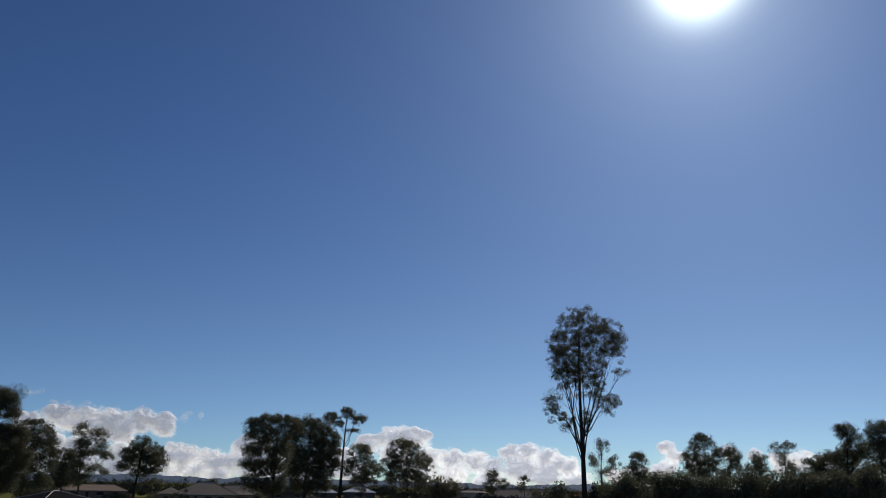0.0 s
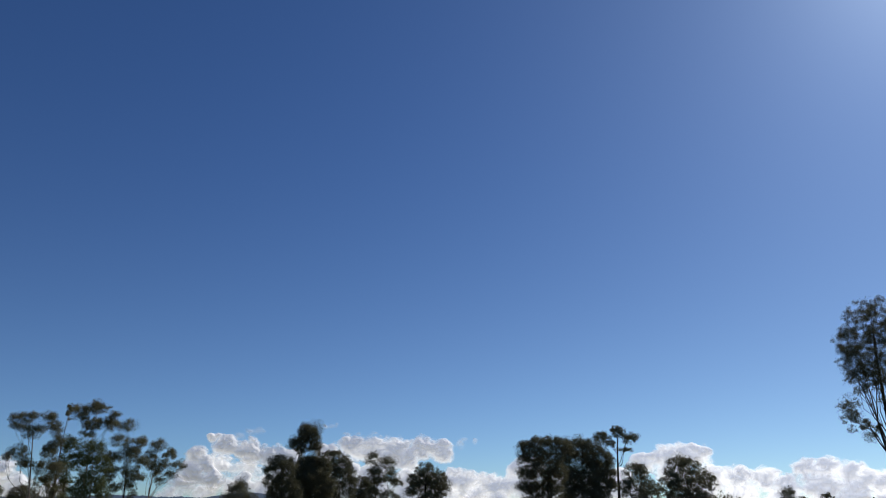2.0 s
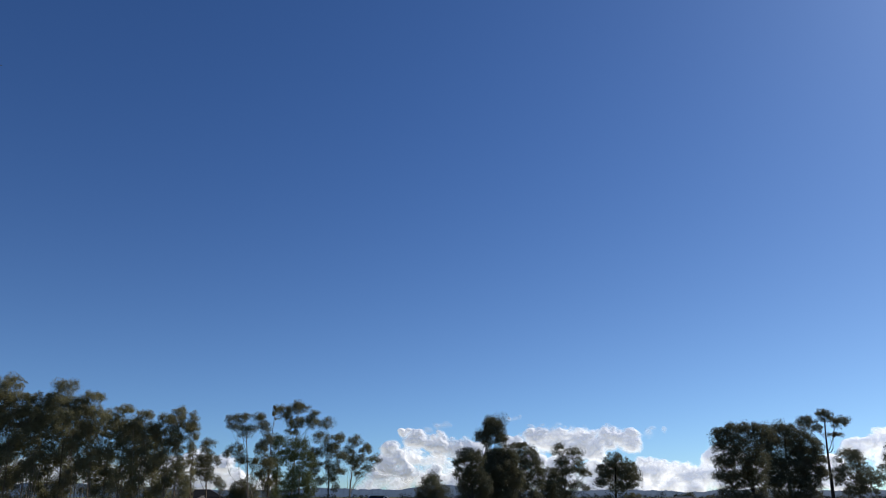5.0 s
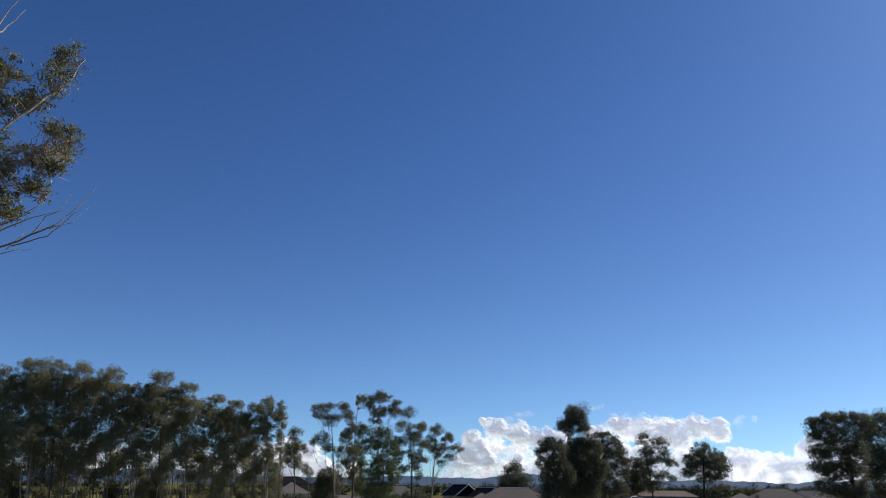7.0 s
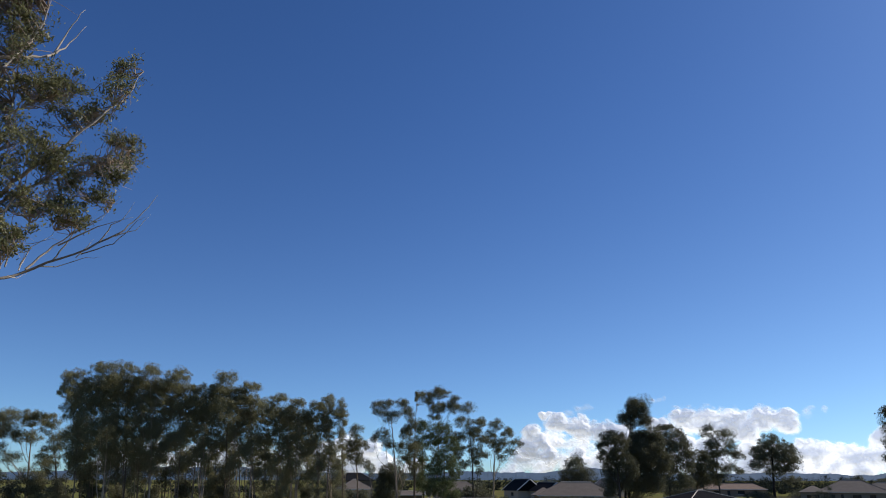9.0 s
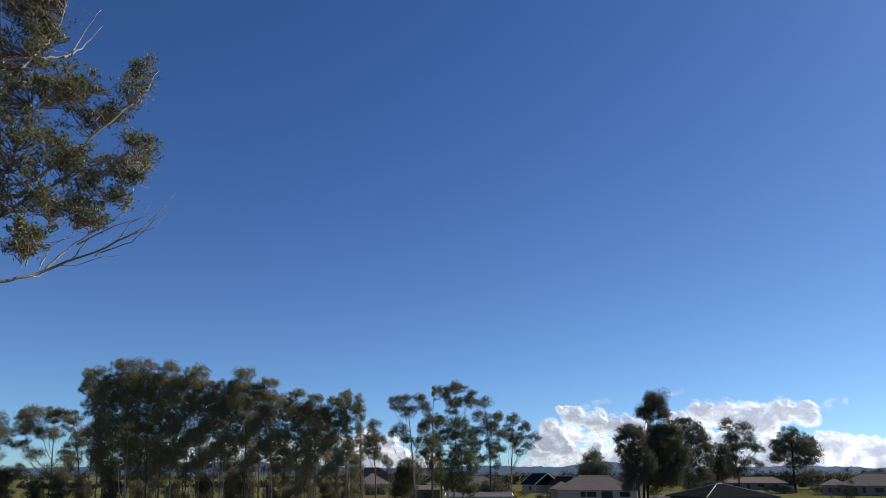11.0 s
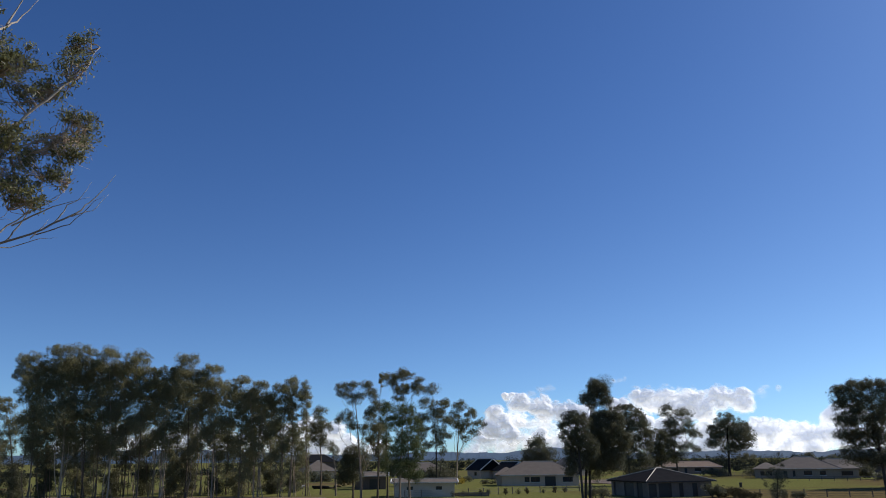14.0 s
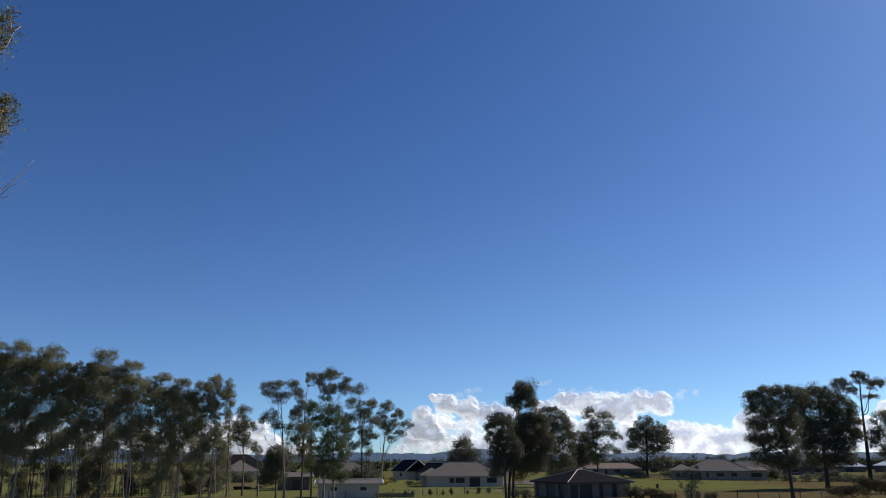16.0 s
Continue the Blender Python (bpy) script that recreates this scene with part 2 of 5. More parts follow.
def link_mesh(name, verts, faces, mat, parent=None, label="", smooth=False):
    me = bpy.data.meshes.new(name)
    me.from_pydata(verts, [], faces)
    me.materials.append(mat)
    if smooth:
        me.polygons.foreach_set("use_smooth", [True] * len(me.polygons))
    ob = new(name, me)
    if parent:
        ob.parent = parent
    return tagged(ob, label)


def part(name, bm, mat, parent, label="", smooth=False):
    me = bpy.data.meshes.new(name)
    bm.to_mesh(me)
    bm.free()
    me.materials.append(mat)
    if smooth:
        me.polygons.foreach_set("use_smooth", [True] * len(me.polygons))
    ob = new(name, me)
    ob.parent = parent
    return tagged(ob, label)


def add_box(bm, x0, x1, y0, y1, z0, z1):
    v = [bm.verts.new((x, y, z)) for z in (z0, z1) for x, y in ((x0, y0), (x1, y0), (x1, y1), (x0, y1))]
    for f in ((3, 2, 1, 0), (4, 5, 6, 7), (0, 1, 5, 4), (1, 2, 6, 5), (2, 3, 7, 6), (3, 0, 4, 7)):
        bm.faces.new([v[i] for i in f])


def box_part(name, mat, parent, x0, x1, y0, y1, z0, z1, label="", bevel=0.0):
    bm = bmesh.new()
    add_box(bm, x0, x1, y0, y1, z0, z1)
    if bevel:
        bmesh.ops.bevel(bm, geom=bm.edges[:], offset=bevel, segments=2, affect="EDGES")
    return part(name, bm, mat, parent, label)


def tube(points, radii, sides=7):
    """Vertices and faces of a tapered tube along points."""
    verts, faces = [], []
    pts = [Vector(p) for p in points]
    for i, p in enumerate(pts):
        d = (pts[min(i + 1, len(pts) - 1)] - pts[max(i - 1, 0)]).normalized()
        a = d.cross(Vector((0.31, 0.93, 0.17))).normalized()
        b = d.cross(a)
        for k in range(sides):
            w = 2 * math.pi * k / sides
            verts.append(p + (a * math.cos(w) + b * math.sin(w)) * radii[i] * (1 + 0.12 * math.sin(3 * w + i)))
    for i in range(len(pts) - 1):
        for k in range(sides):
            j = (k + 1) % sides
            faces.append((i * sides + k, i * sides + j, (i + 1) * sides + j, (i + 1) * sides + k))
    faces.append(tuple(range((len(pts) - 1) * sides, len(pts) * sides)))
    return verts, faces


def bend(a, b, rng, steps=6, sag=0.12, rise=0.15):
    """A crooked way from a to b that climbs first and then spreads."""
    a, b = Vector(a), Vector(b)
    n = (b - a).length
    out = []
    k1, k2 = [Vector([rng.uniform(-1, 1) for _ in range(3)]) * n * sag * 0.5 for _ in range(2)]
    for i in range(steps + 1):
        t = i / steps
        p = a.lerp(b, t)
        p = p + Vector((0, 0, 1)) * n * rise * (-math.sin(math.pi * t)) * 0.6
        p = p + k1 * math.sin(math.pi * t) + k2 * math.sin(2 * math.pi * t)
        out.append(p)
    return out


def leaf_mesh(name, centres, size, mat, parent, seed, slim=0.55, droop=0.35, label=""):
    """Thousands of small drooping leaf sprays, each a pointed blade."""
    g = np.random.default_rng(seed)
    n = len(centres)
    d = g.normal(size=(n, 3))
    d[:, 2] -= droop
    d /= np.linalg.norm(d, axis=1)[:, None]
    s = g.normal(size=(n, 3))
    s -= d * np.sum(s * d, axis=1)[:, None]
    s /= np.linalg.norm(s, axis=1)[:, None]
    ln = size * g.uniform(0.55, 1.25, n)[:, None]
    v = np.empty((n, 3, 3))
    v[:, 0] = centres - d * ln * 0.5 + s * ln * slim * 0.5
    v[:, 1] = centres - d * ln * 0.35 - s * ln * slim * 0.5
    v[:, 2] = centres + d * ln * 0.6
    me = bpy.data.meshes.new(name)
    me.vertices.add(n * 3)
    me.vertices.foreach_set("co", v.ravel())
    me.loops.add(n * 3)
    me.loops.foreach_set("vertex_index", np.arange(n * 3))
    me.polygons.add(n)
    me.polygons.foreach_set("loop_start", np.arange(0, n * 3, 3))
    me.update(calc_edges=True)
    me.materials.append(mat)
    ob = new(name, me)
    if parent:
        ob.parent = parent
    return tagged(ob, label)


def tuft_points(g, centre, r, cover, size):
    """Leaf places in one clump: sprays of many sizes, rounded above and loose below, with gaps between them."""
    ru, rv, rz = r
    n = int(min(26000, max(60, cover * 1.62 * math.pi * ru * rz / (0.3 * size * size))))
    wide = 2.0 * size
    k = int(max(9, min(170, 2.2 * cover * ru * rz / (1.75 * wide) ** 2)))
    a = g.normal(size=(k, 3))
    a[:, 2] += 0.25
    a /= np.linalg.norm(a, axis=1)[:, None]
    a *= (g.uniform(0.02, 1.0, k) ** 0.42)[:, None] * 0.88
    a = a * np.array([ru, rv, rz])
    rad = np.minimum(wide * np.exp(g.normal(0.0, 0.38, k)), 0.7 * min(ru, 1.4 * rz))
    pick = g.choice(k, n, p=rad ** 1.8 / np.sum(rad ** 1.8))
    b = g.normal(size=(n, 3))
    b *= (1.3 * g.uniform(0.0, 1.0, n) ** 0.42 / np.linalg.norm(b, axis=1))[:, None]
    b[:, 2] = np.where(b[:, 2] < 0, b[:, 2] * 0.75, b[:, 2] * 0.95) + 0.08
    p = a[pick] + b * rad[pick][:, None]
    loose = g.random(n) < 0.08
    q = g.normal(size=(n, 3))
    q /= np.linalg.norm(q, axis=1)[:, None]
    q *= (g.uniform(0.0, 1.0, n) ** 0.4)[:, None] * 0.98
    p[loose] = q[loose] * np.array([ru, rv, rz])
    return np.asarray(centre) + p


COUNT = [0]


def plant_seed():
    COUNT[0] += 1
    return COUNT[0] * 17 + 3


def gum_tree(label, az, d, clumps, cover=2.2, trunk=0.0, fork=0.4, lean=0.5, stems=1, fan=False, skirt=True, fine=1.0, name="gum_tree", leaf=None, bark=None):
    """A eucalyptus: clumps are (across, up, half-width, half-height) in metres about its foot."""
    seed = plant_seed()
    rng, g = random.Random(seed), np.random.default_rng(seed)
    ob = thing(name, az, d, label, "tree")
    # leaves darken towards the sun's bearing, standing in for backlit crowns
    if leaf is None:
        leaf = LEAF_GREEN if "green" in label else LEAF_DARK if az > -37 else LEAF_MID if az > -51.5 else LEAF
    # bark past this bearing is darkened too, painting in the backlit side
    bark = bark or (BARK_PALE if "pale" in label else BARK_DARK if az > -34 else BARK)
    top = max(c[1] for c in clumps)
    high = max(clumps, key=lambda c: c[1])
    tr = trunk or 0.011 * top + 0.05
    # trunk
    foot, tip = Vector((0, 0, -0.15)), Vector((high[0] * 0.9, rng.uniform(-0.4, 0.4), high[1] - 0.2 * high[3]))
    path = []
    for i in range(11):
        t = i / 10
        p = foot.lerp(tip, t)
        p.x = tip.x * t ** 1.8 + lean * 0.35 * math.sin(t * 5 + seed) * t
        p.y += lean * 0.3 * math.sin(t * 4.2 + seed * 2) * t
        path.append(p)
    rad = [tr * (1.35 if i == 0 else 1.0) * (1 - 0.86 * (i / 10) ** 1.1) for i in range(11)]
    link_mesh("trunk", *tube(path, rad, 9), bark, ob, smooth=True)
    # further stems from the same root
    for k in range(stems - 1):
        c = rng.choice(clumps)
        a, b = Vector((rng.uniform(-1.1, 1.1), rng.uniform(-1.0, 1.0), -0.1)), Vector((c[0] + rng.uniform(-0.5, 0.5) * c[2], rng.uniform(-1, 1), c[1]))
        link_mesh("trunk", *tube(bend(a, b, rng, 9, 0.05, 0.03), [tr * 0.62 * (1 - 0.08 * i) for i in range(10)], 6), bark, ob, smooth=True)
    # limbs to each clump, with their twigs
    spots = []
    size = max(0.09, d * 0.00142) * fine
    for u, z, ru, rz in clumps:
        rv = max(ru, 0.6 * rz) * rng.uniform(0.8, 1.1)
        c = Vector((u, rng.uniform(-0.6, 0.6) * ru, z))
        # bare stems show through the thinner lower foliage of a grove
        low_part = 0.65 if "grove" in label and top > 12 and z < 0.62 * top else 1.0
        spots.append(tuft_points(g, c, (ru * 1.13, rv * 1.13, rz * 1.16), cover * low_part, size))
        if low_part == 1.0 and skirt and cover < 2.3:
            spots.append(tuft_points(g, c + Vector((rng.uniform(-0.3, 0.3) * ru, 0, -0.95 * rz)), (ru * 0.72, rv * 0.72, rz * 0.8), cover * 0.5, size))
        want = max(fork * top * 0.9, z - 1.3 * abs(u) - 1.2 * rz)
        t = min(0.93, max(fork * 0.85, want / top))
        if fan:
            t = fork * rng.uniform(0.95, 1.35)
        i = t * 10
        a = path[int(i)].lerp(path[min(10, int(i) + 1)], i - int(i))
        if (c - a).length > 0.5:
            r0 = tr * (1 - 0.86 * t ** 1.1) * (0.34 if fan else 0.5)
            way = bend(a, c, rng, 6, 0.1 if fan else 0.14, -0.06 if fan else 0.15)
            lv, lf = tube(way, [r0 * (1 - 0.8 * k / 6) for k in range(7)], 5)
            for _ in range(6):
                e = c + Vector((rng.uniform(-0.85, 0.85) * ru, rng.uniform(-0.8, 0.8) * ru, rng.uniform(-0.2, 0.85) * rz))
                v, f = tube(bend(way[rng.randint(3, 5)], e, rng, 3), [r0 * 0.34, r0 * 0.26, r0 * 0.18, r0 * 0.1], 3)
                lf += [tuple(q + len(lv) for q in w) for w in f]
                lv += v
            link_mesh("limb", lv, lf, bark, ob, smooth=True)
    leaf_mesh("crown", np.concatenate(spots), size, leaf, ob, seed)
    return ob


def shrub(label, az, d, clumps, cover=3.0, leaf=None, name="shrub", fine=1.0):
    seed = plant_seed()
    rng, g = random.Random(seed), np.random.default_rng(seed)
    ob = thing(name, az, d, label, "shrub")
    size = max(0.1, d * 0.0028 * fine)
    spots = []
    for u, z, ru, rz in clumps:
        z = max(z, rz * 0.8)
        spots.append(tuft_points(g, (u, rng.uniform(-0.3, 0.3) * ru, z), (ru, ru, rz), cover, size))
        if z - rz > 0.2:
            spots.append(tuft_points(g, (u, 0, z * 0.45), (ru, ru, z * 0.5), cover, size))
        for _ in range(4):
            v, f = tube(bend((u * 0.5, 0, -0.05), (u + rng.uniform(-0.6, 0.6) * ru, rng.uniform(-0.6, 0.6) * ru, z + 0.4 * rz), rng, 4), [0.07, 0.06, 0.045, 0.03, 0.015], 5)
            link_mesh("stem", v, f, BARK_DARK, ob)
    leaf_mesh("foliage", np.concatenate(spots), size, leaf or LEAF_DARK, ob, seed)
    return ob


# ---- the land ----
def build_ground():
    verts, faces = [(0, 0, height(0, 0))], []
    rings = [3, 7, 12, 18, 25, 33, 42, 52, 63, 75, 85, 95, 105, 118, 132, 150, 170, 195, 225, 260, 310, 380, 480, 650, 900, 1300, 2000, 3000, 4700]
    n = 96
    for r in rings:
        for k in range(n):
            a = 2 * math.pi * k / n
            x, y = r * math.sin(a), r * math.cos(a)
            z = height(x, y) + (noise.noise((x * 0.03, y * 0.03, 0)) * 0.12 if 20 < r < 400 else 0)
            verts.append((x, y, z))
    for k in range(n):
        faces.append((0, 1 + (k + 1) % n, 1 + k))
    for i in range(len(rings) - 1):
        for k in range(n):
            a, b = 1 + i * n + k, 1 + i * n + (k + 1) % n
            faces.append((a, b, b + n, a + n))
    ob = link_mesh("ground", verts, faces, GRASS, smooth=True)
    tagged(ob, "gently rolling paddock of green and straw-coloured grass", "ground", kind="structure")


build_ground()


def earth_patch(label, spans, seed):
    """Bare reddish earth, scuffed out of the grass with a ragged edge: rows of (bearing, near, far)."""
    verts, faces = [], []
    for i in range(len(spans) - 1):
        (a0, n0, f0), (a1, n1, f1) = spans[i], spans[i + 1]
        for k in range(12):
            t = k / 12
            az = a0 + (a1 - a0) * t
            for d, sgn in ((n0 + (n1 - n0) * t, -1), (f0 + (f1 - f0) * t, 1)):
                p = place(az, d + 2.5 * sgn * noise.noise((az * 1.7, seed, sgn)))
                verts += [(p.x, p.y, 0.14), (p.x, p.y, -0.2)]
    for k in range(len(verts) // 4 - 1):
        b = k * 4
        faces += [(b, b + 4, b + 6, b + 2), (b, b + 1, b + 5, b + 4), (b + 2, b + 6, b + 7, b + 3)]
    tagged(link_mesh("ground_earth", verts, faces, EARTH), label, "earth", kind="structure")


earth_patch("bare reddish-brown earth among grove trunks", [(-88, 146, 172), (-70, 146, 168), (-63, 138, 156), (-56, 128, 146), (-50, 126, 138)], 3)
earth_patch("bare orange-brown earth between houses", [(-32, 205, 232), (-29.5, 200, 236), (-27.4, 206, 228)], 4)


def lattice(x, y, seed):
    """Smooth gradient noise on arrays, about -1 to 1."""
    g = np.random.default_rng(seed)
    turn = g.uniform(0, 2 * math.pi, (256, 256))
    xi, yi = np.floor(x).astype(int), np.floor(y).astype(int)
    xf, yf = x - xi, y - yi
    u, v = xf * xf * xf * (xf * (xf * 6 - 15) + 10), yf * yf * yf * (yf * (yf * 6 - 15) + 10)

    def corner(i, j):
        w = turn[(xi + i) % 256, (yi + j) % 256]
        return np.cos(w) * (xf - i) + np.sin(w) * (yf - j)

    low = corner(0, 0) * (1 - u) + corner(1, 0) * u
    high_side = corner(0, 1) * (1 - u) + corner(1, 1) * u
    return 1.5 * (low * (1 - v) + high_side * v)


def build_hills(name, dist, base, bumps, seed, label, rough=1.0):
    """A long wooded ridge on the horizon: spurs and gullies under a tree-ragged crest."""
    n, rows = 2600, 11
    az = np.linspace(-100, 60, n)
    z0 = np.zeros(n)
    e = base + 0.15 * lattice(az * 0.12, z0 + 0.3, seed) + rough * (0.10 * lattice(az * 0.5, z0 + 0.4, seed + 1) + 0.05 * lattice(az * 1.7, z0 + 0.6, seed + 2) + 0.03 * lattice(az * 7.0, z0 + 0.5, seed + 3) + 0.02 * np.abs(lattice(az * 16.0, z0 + 0.5, seed + 4)))
    for c, h, w in bumps:
        e += h * np.exp(-(((az - c) / w) ** 2))
    top = EYE_Z + dist * np.tan(np.radians(np.maximum(0.03, e)))
    verts, faces = [], []
    for j in range(rows):
        t = j / (rows - 1)
        up = math.sin(min(1.0, t / 0.7) * math.pi / 2) if t <= 0.7 else 1 - (t - 0.7) / 0.3 * 1.02
        spur = 90 * (1 - abs(2 * t - 1)) * lattice(az * 0.8, z0 + 0.5 + t * 1.5, seed + 7)
        dd = dist - 420 + 720 * t + spur
        for k in range(n):
            p = place(az[k], dd[k])
            verts.append((p.x, p.y, top[k] * up - (2 if j in (0, rows - 1) else 0)))
    for j in range(rows - 1):
        for k in range(n - 1):
            a = j * n + k
            faces.append((a, a + 1, a + 1 + n, a + n))
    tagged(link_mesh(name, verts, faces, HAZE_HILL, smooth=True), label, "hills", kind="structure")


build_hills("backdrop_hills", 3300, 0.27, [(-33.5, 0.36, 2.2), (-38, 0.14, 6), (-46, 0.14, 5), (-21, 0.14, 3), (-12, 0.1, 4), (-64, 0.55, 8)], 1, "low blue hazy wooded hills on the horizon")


def build_cloud(label, puffs, seed, dist=4300.0, thin=1.0):
    """A cumulus bank: billows melted into one another, knobbed like cauliflower, thin at the rim."""
    puffs = np.array(puffs)
    step, pad = 0.055, 0.9
    az = np.arange((puffs[:, 0] - 1.6 * puffs[:, 2]).min() - pad, (puffs[:, 0] + 1.6 * puffs[:, 2]).max() + pad, step)
    el = np.arange(max(-0.3, (puffs[:, 1] - puffs[:, 2]).min() - pad), (puffs[:, 1] + puffs[:, 2]).max() + pad, step)
    A, E = np.meshgrid(az, el, indexing="ij")
    A1 = A + 0.22 * lattice(A / 1.1, E / 0.8, seed) + 0.07 * lattice(A / 0.4, E / 0.35, seed + 1)
    E1 = E + 0.16 * lattice(A / 1.0, E / 0.8, seed + 2) + 0.06 * lattice(A / 0.4, E / 0.3, seed + 3)
    total, best, owner = np.zeros_like(A), np.full(A.shape, -9.0), np.zeros(A.shape, int)
    for i, (a0, e0, r) in enumerate(puffs):
        q = 1 - ((A1 - a0) / (1.35 * r)) ** 2 - ((E1 - e0) / (1.08 * r)) ** 2
        total += np.exp(3.2 * np.maximum(q, -3))
        owner = np.where(q > best, i, owner)
        best = np.maximum(best, q)
    f = np.log(total + 1e-6) / 3.2
    for wide, amp in ((1.2, 0.36), (0.5, 0.15), (0.22, 0.06)):
        f += amp * (2 * np.sqrt(lattice(A / wide, E / (0.8 * wide), seed + int(wide * 100)) ** 2 + 0.006) - 0.62)
    T = 120.0 * np.sqrt(np.clip(f + 0.12, 0, 2.0))
    D = dist - T
    ar, zz = np.radians(A), EYE_Z + dist * np.tan(np.radians(E))
    P = np.stack([D * np.sin(ar), D * np.cos(ar), zz], axis=-1)
    N = np.cross(np.gradient(P, axis=0), np.gradient(P, axis=1))
    N /= np.linalg.norm(N, axis=-1)[..., None]
    keep = f > -0.1
    quad = keep[:-1, :-1] & keep[1:, :-1] & keep[1:, 1:] & keep[:-1, 1:]
    m, n = A.shape
    idx = np.arange(m * n).reshape(m, n)
    bank = tagged(new("cloud"), label, "cloud", "clouds along the horizon")
    for i in range(len(puffs)):
        mine = quad & (owner[:-1, :-1] == i)
        if mine.sum() < 12:
            continue
        F = np.stack([idx[:-1, :-1][mine], idx[1:, :-1][mine], idx[1:, 1:][mine], idx[:-1, 1:][mine]], axis=1)
        used, F = np.unique(F, return_inverse=True)
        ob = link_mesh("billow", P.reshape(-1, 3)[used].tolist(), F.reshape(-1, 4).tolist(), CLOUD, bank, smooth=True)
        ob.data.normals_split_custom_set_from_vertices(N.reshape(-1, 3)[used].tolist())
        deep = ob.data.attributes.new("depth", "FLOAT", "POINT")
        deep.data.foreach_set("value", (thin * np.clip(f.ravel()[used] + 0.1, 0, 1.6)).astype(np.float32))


build_cloud("white cumulus cloud bank with ragged puffs over hills", [(-37.1, 4.44, 0.35), (-36.0, 3.97, 0.79), (-34.3, 3.54, 0.88), (-32.6, 3.19, 0.88), (-31.3, 2.97, 0.88), (-38.0, 3.22, 0.71), (-38.2, 2.18, 0.79), (-36.7, 1.6, 0.7), (-34.6, 1.5, 0.62), (-33.1, 0.83, 0.88), (-31.4, 0.9, 0.97), (-30.1, 1.31, 0.79), (-37.2, 2.75, 0.6), (-32.0, 2.2, 0.85), (-30.0, 2.3, 0.8)], 1)
build_cloud("thin milky veil of cloud low over the hills", [(-36.4, 2.7, 0.95), (-35.4, 1.1, 0.9), (-37.3, 0.9, 1.0), (-34.2, 2.4, 0.9), (-38.8, 1.3, 0.8), (-33.0, 1.2, 0.9), (-39.6, 0.5, 0.7)], 71, 4400.0, 0.68)
build_cloud("long flat-based white cumulus cloud above the trees", [(-28.8, 3.7, 0.62), (-27.0, 4.09, 0.88), (-25.4, 3.94, 0.97), (-23.7, 3.91, 0.97), (-21.6, 3.99, 0.97), (-20.2, 3.87, 0.79), (-19.9, 3.38, 0.57), (-22.9, 3.07, 0.88), (-24.6, 2.81, 0.79), (-27.1, 2.52, 0.79), (-29.2, 2.74, 0.71)], 2)
build_cloud("low white and grey cumulus cloud bank", [(-24.7, 1.18, 0.88), (-22.6, 1.57, 0.97), (-21.0, 1.31, 0.97), (-19.4, 1.69, 0.79), (-18.3, 1.67, 0.88), (-16.8, 1.49, 0.88), (-15.6, 1.25, 0.79), (-18.0, 0.57, 0.97), (-16.1, 0.56, 0.97), (-19.9, 0.59, 0.97), (-14.2, 2.62, 0.71), (-13.3, 2.67, 0.79), (-14.9, 1.47, 0.79), (-13.8, 1.22, 1.06), (-11.7, 1.04, 1.24), (-9.0, 1.2, 1.2), (-7.0, 1.5, 1.1), (-26.5, 1.3, 0.95), (-28.6, 1.2, 0.95), (-25.4, 2.1, 0.7), (-22.8, 0.5, 0.9), (-26.0, 0.4, 0.95), (-28.5, 0.3, 0.9), (-9.6, 0.4, 1.0), (-6.2, 0.5, 1.0)], 3)
build_cloud("low white cumulus bank glimpsed between grove trunks", [(-68.0, 0.9, 1.1), (-65.5, 1.3, 1.1), (-63.0, 1.0, 1.2), (-60.5, 1.4, 1.1), (-58.0, 1.1, 1.2), (-55.5, 1.6, 1.1), (-53.4, 1.9, 0.9), (-51.8, 2.3, 0.9), (-50.2, 2.0, 0.9), (-51.2, 1.0, 1.1), (-49.0, 0.9, 0.9), (-47.0, 0.7, 0.8), (-53.5, 0.8, 1.1)], 6)
build_cloud("billowing white cumulus bank with bright tops", [(-5.4, 2.89, 0.79), (-3.7, 3.34, 0.88), (-2.4, 3.57, 0.79), (-1.4, 3.47, 0.71), (-3.3, 2.32, 1.1), (-0.7, 1.97, 0.88), (1.0, 2.0, 0.79), (2.7, 1.83, 0.79), (4.0, 1.32, 0.79), (5.2, 2.44, 0.66), (6.7, 2.46, 0.79), (8.2, 2.04, 0.84), (9.6, 1.58, 0.79), (6.1, 1.16, 1.15), (8.1, 0.91, 0.97), (3.6, 0.43, 0.97), (10.2, 0.55, 0.88), (1.0, 0.66, 1.06), (-1.5, 0.81, 1.15)], 4)
build_cloud("small broken white cumulus puffs above bushland", [(13.0, 1.0, 0.62), (14.6, 1.02, 0.71), (16.7, 2.93, 0.49), (17.2, 2.3, 0.53), (16.4, 1.44, 0.71), (18.6, 1.85, 0.57), (20.9, 2.63, 0.53), (22.6, 2.49, 0.44), (25.5, 2.12, 0.71), (26.9, 1.91, 0.53), (24.1, 1.97, 0.66)], 5)
build_cloud("tiny faint wisp of white cloud above a cumulus bank", [(-28.1, 5.55, 0.18), (-28.5, 5.5, 0.2), (-28.9, 5.42, 0.15)], 61, 4250.0, 0.24)
build_cloud("tiny faint wisp of white cloud in open sky", [(-17.7, 4.35, 0.24)], 62, 4250.0, 0.28)
build_cloud("thin ragged veil of white cloud over a bank", [(-34.4, 4.8, 0.35), (-33.7, 5.0, 0.35), (-35.1, 4.6, 0.35)], 63, 4250.0, 0.24)
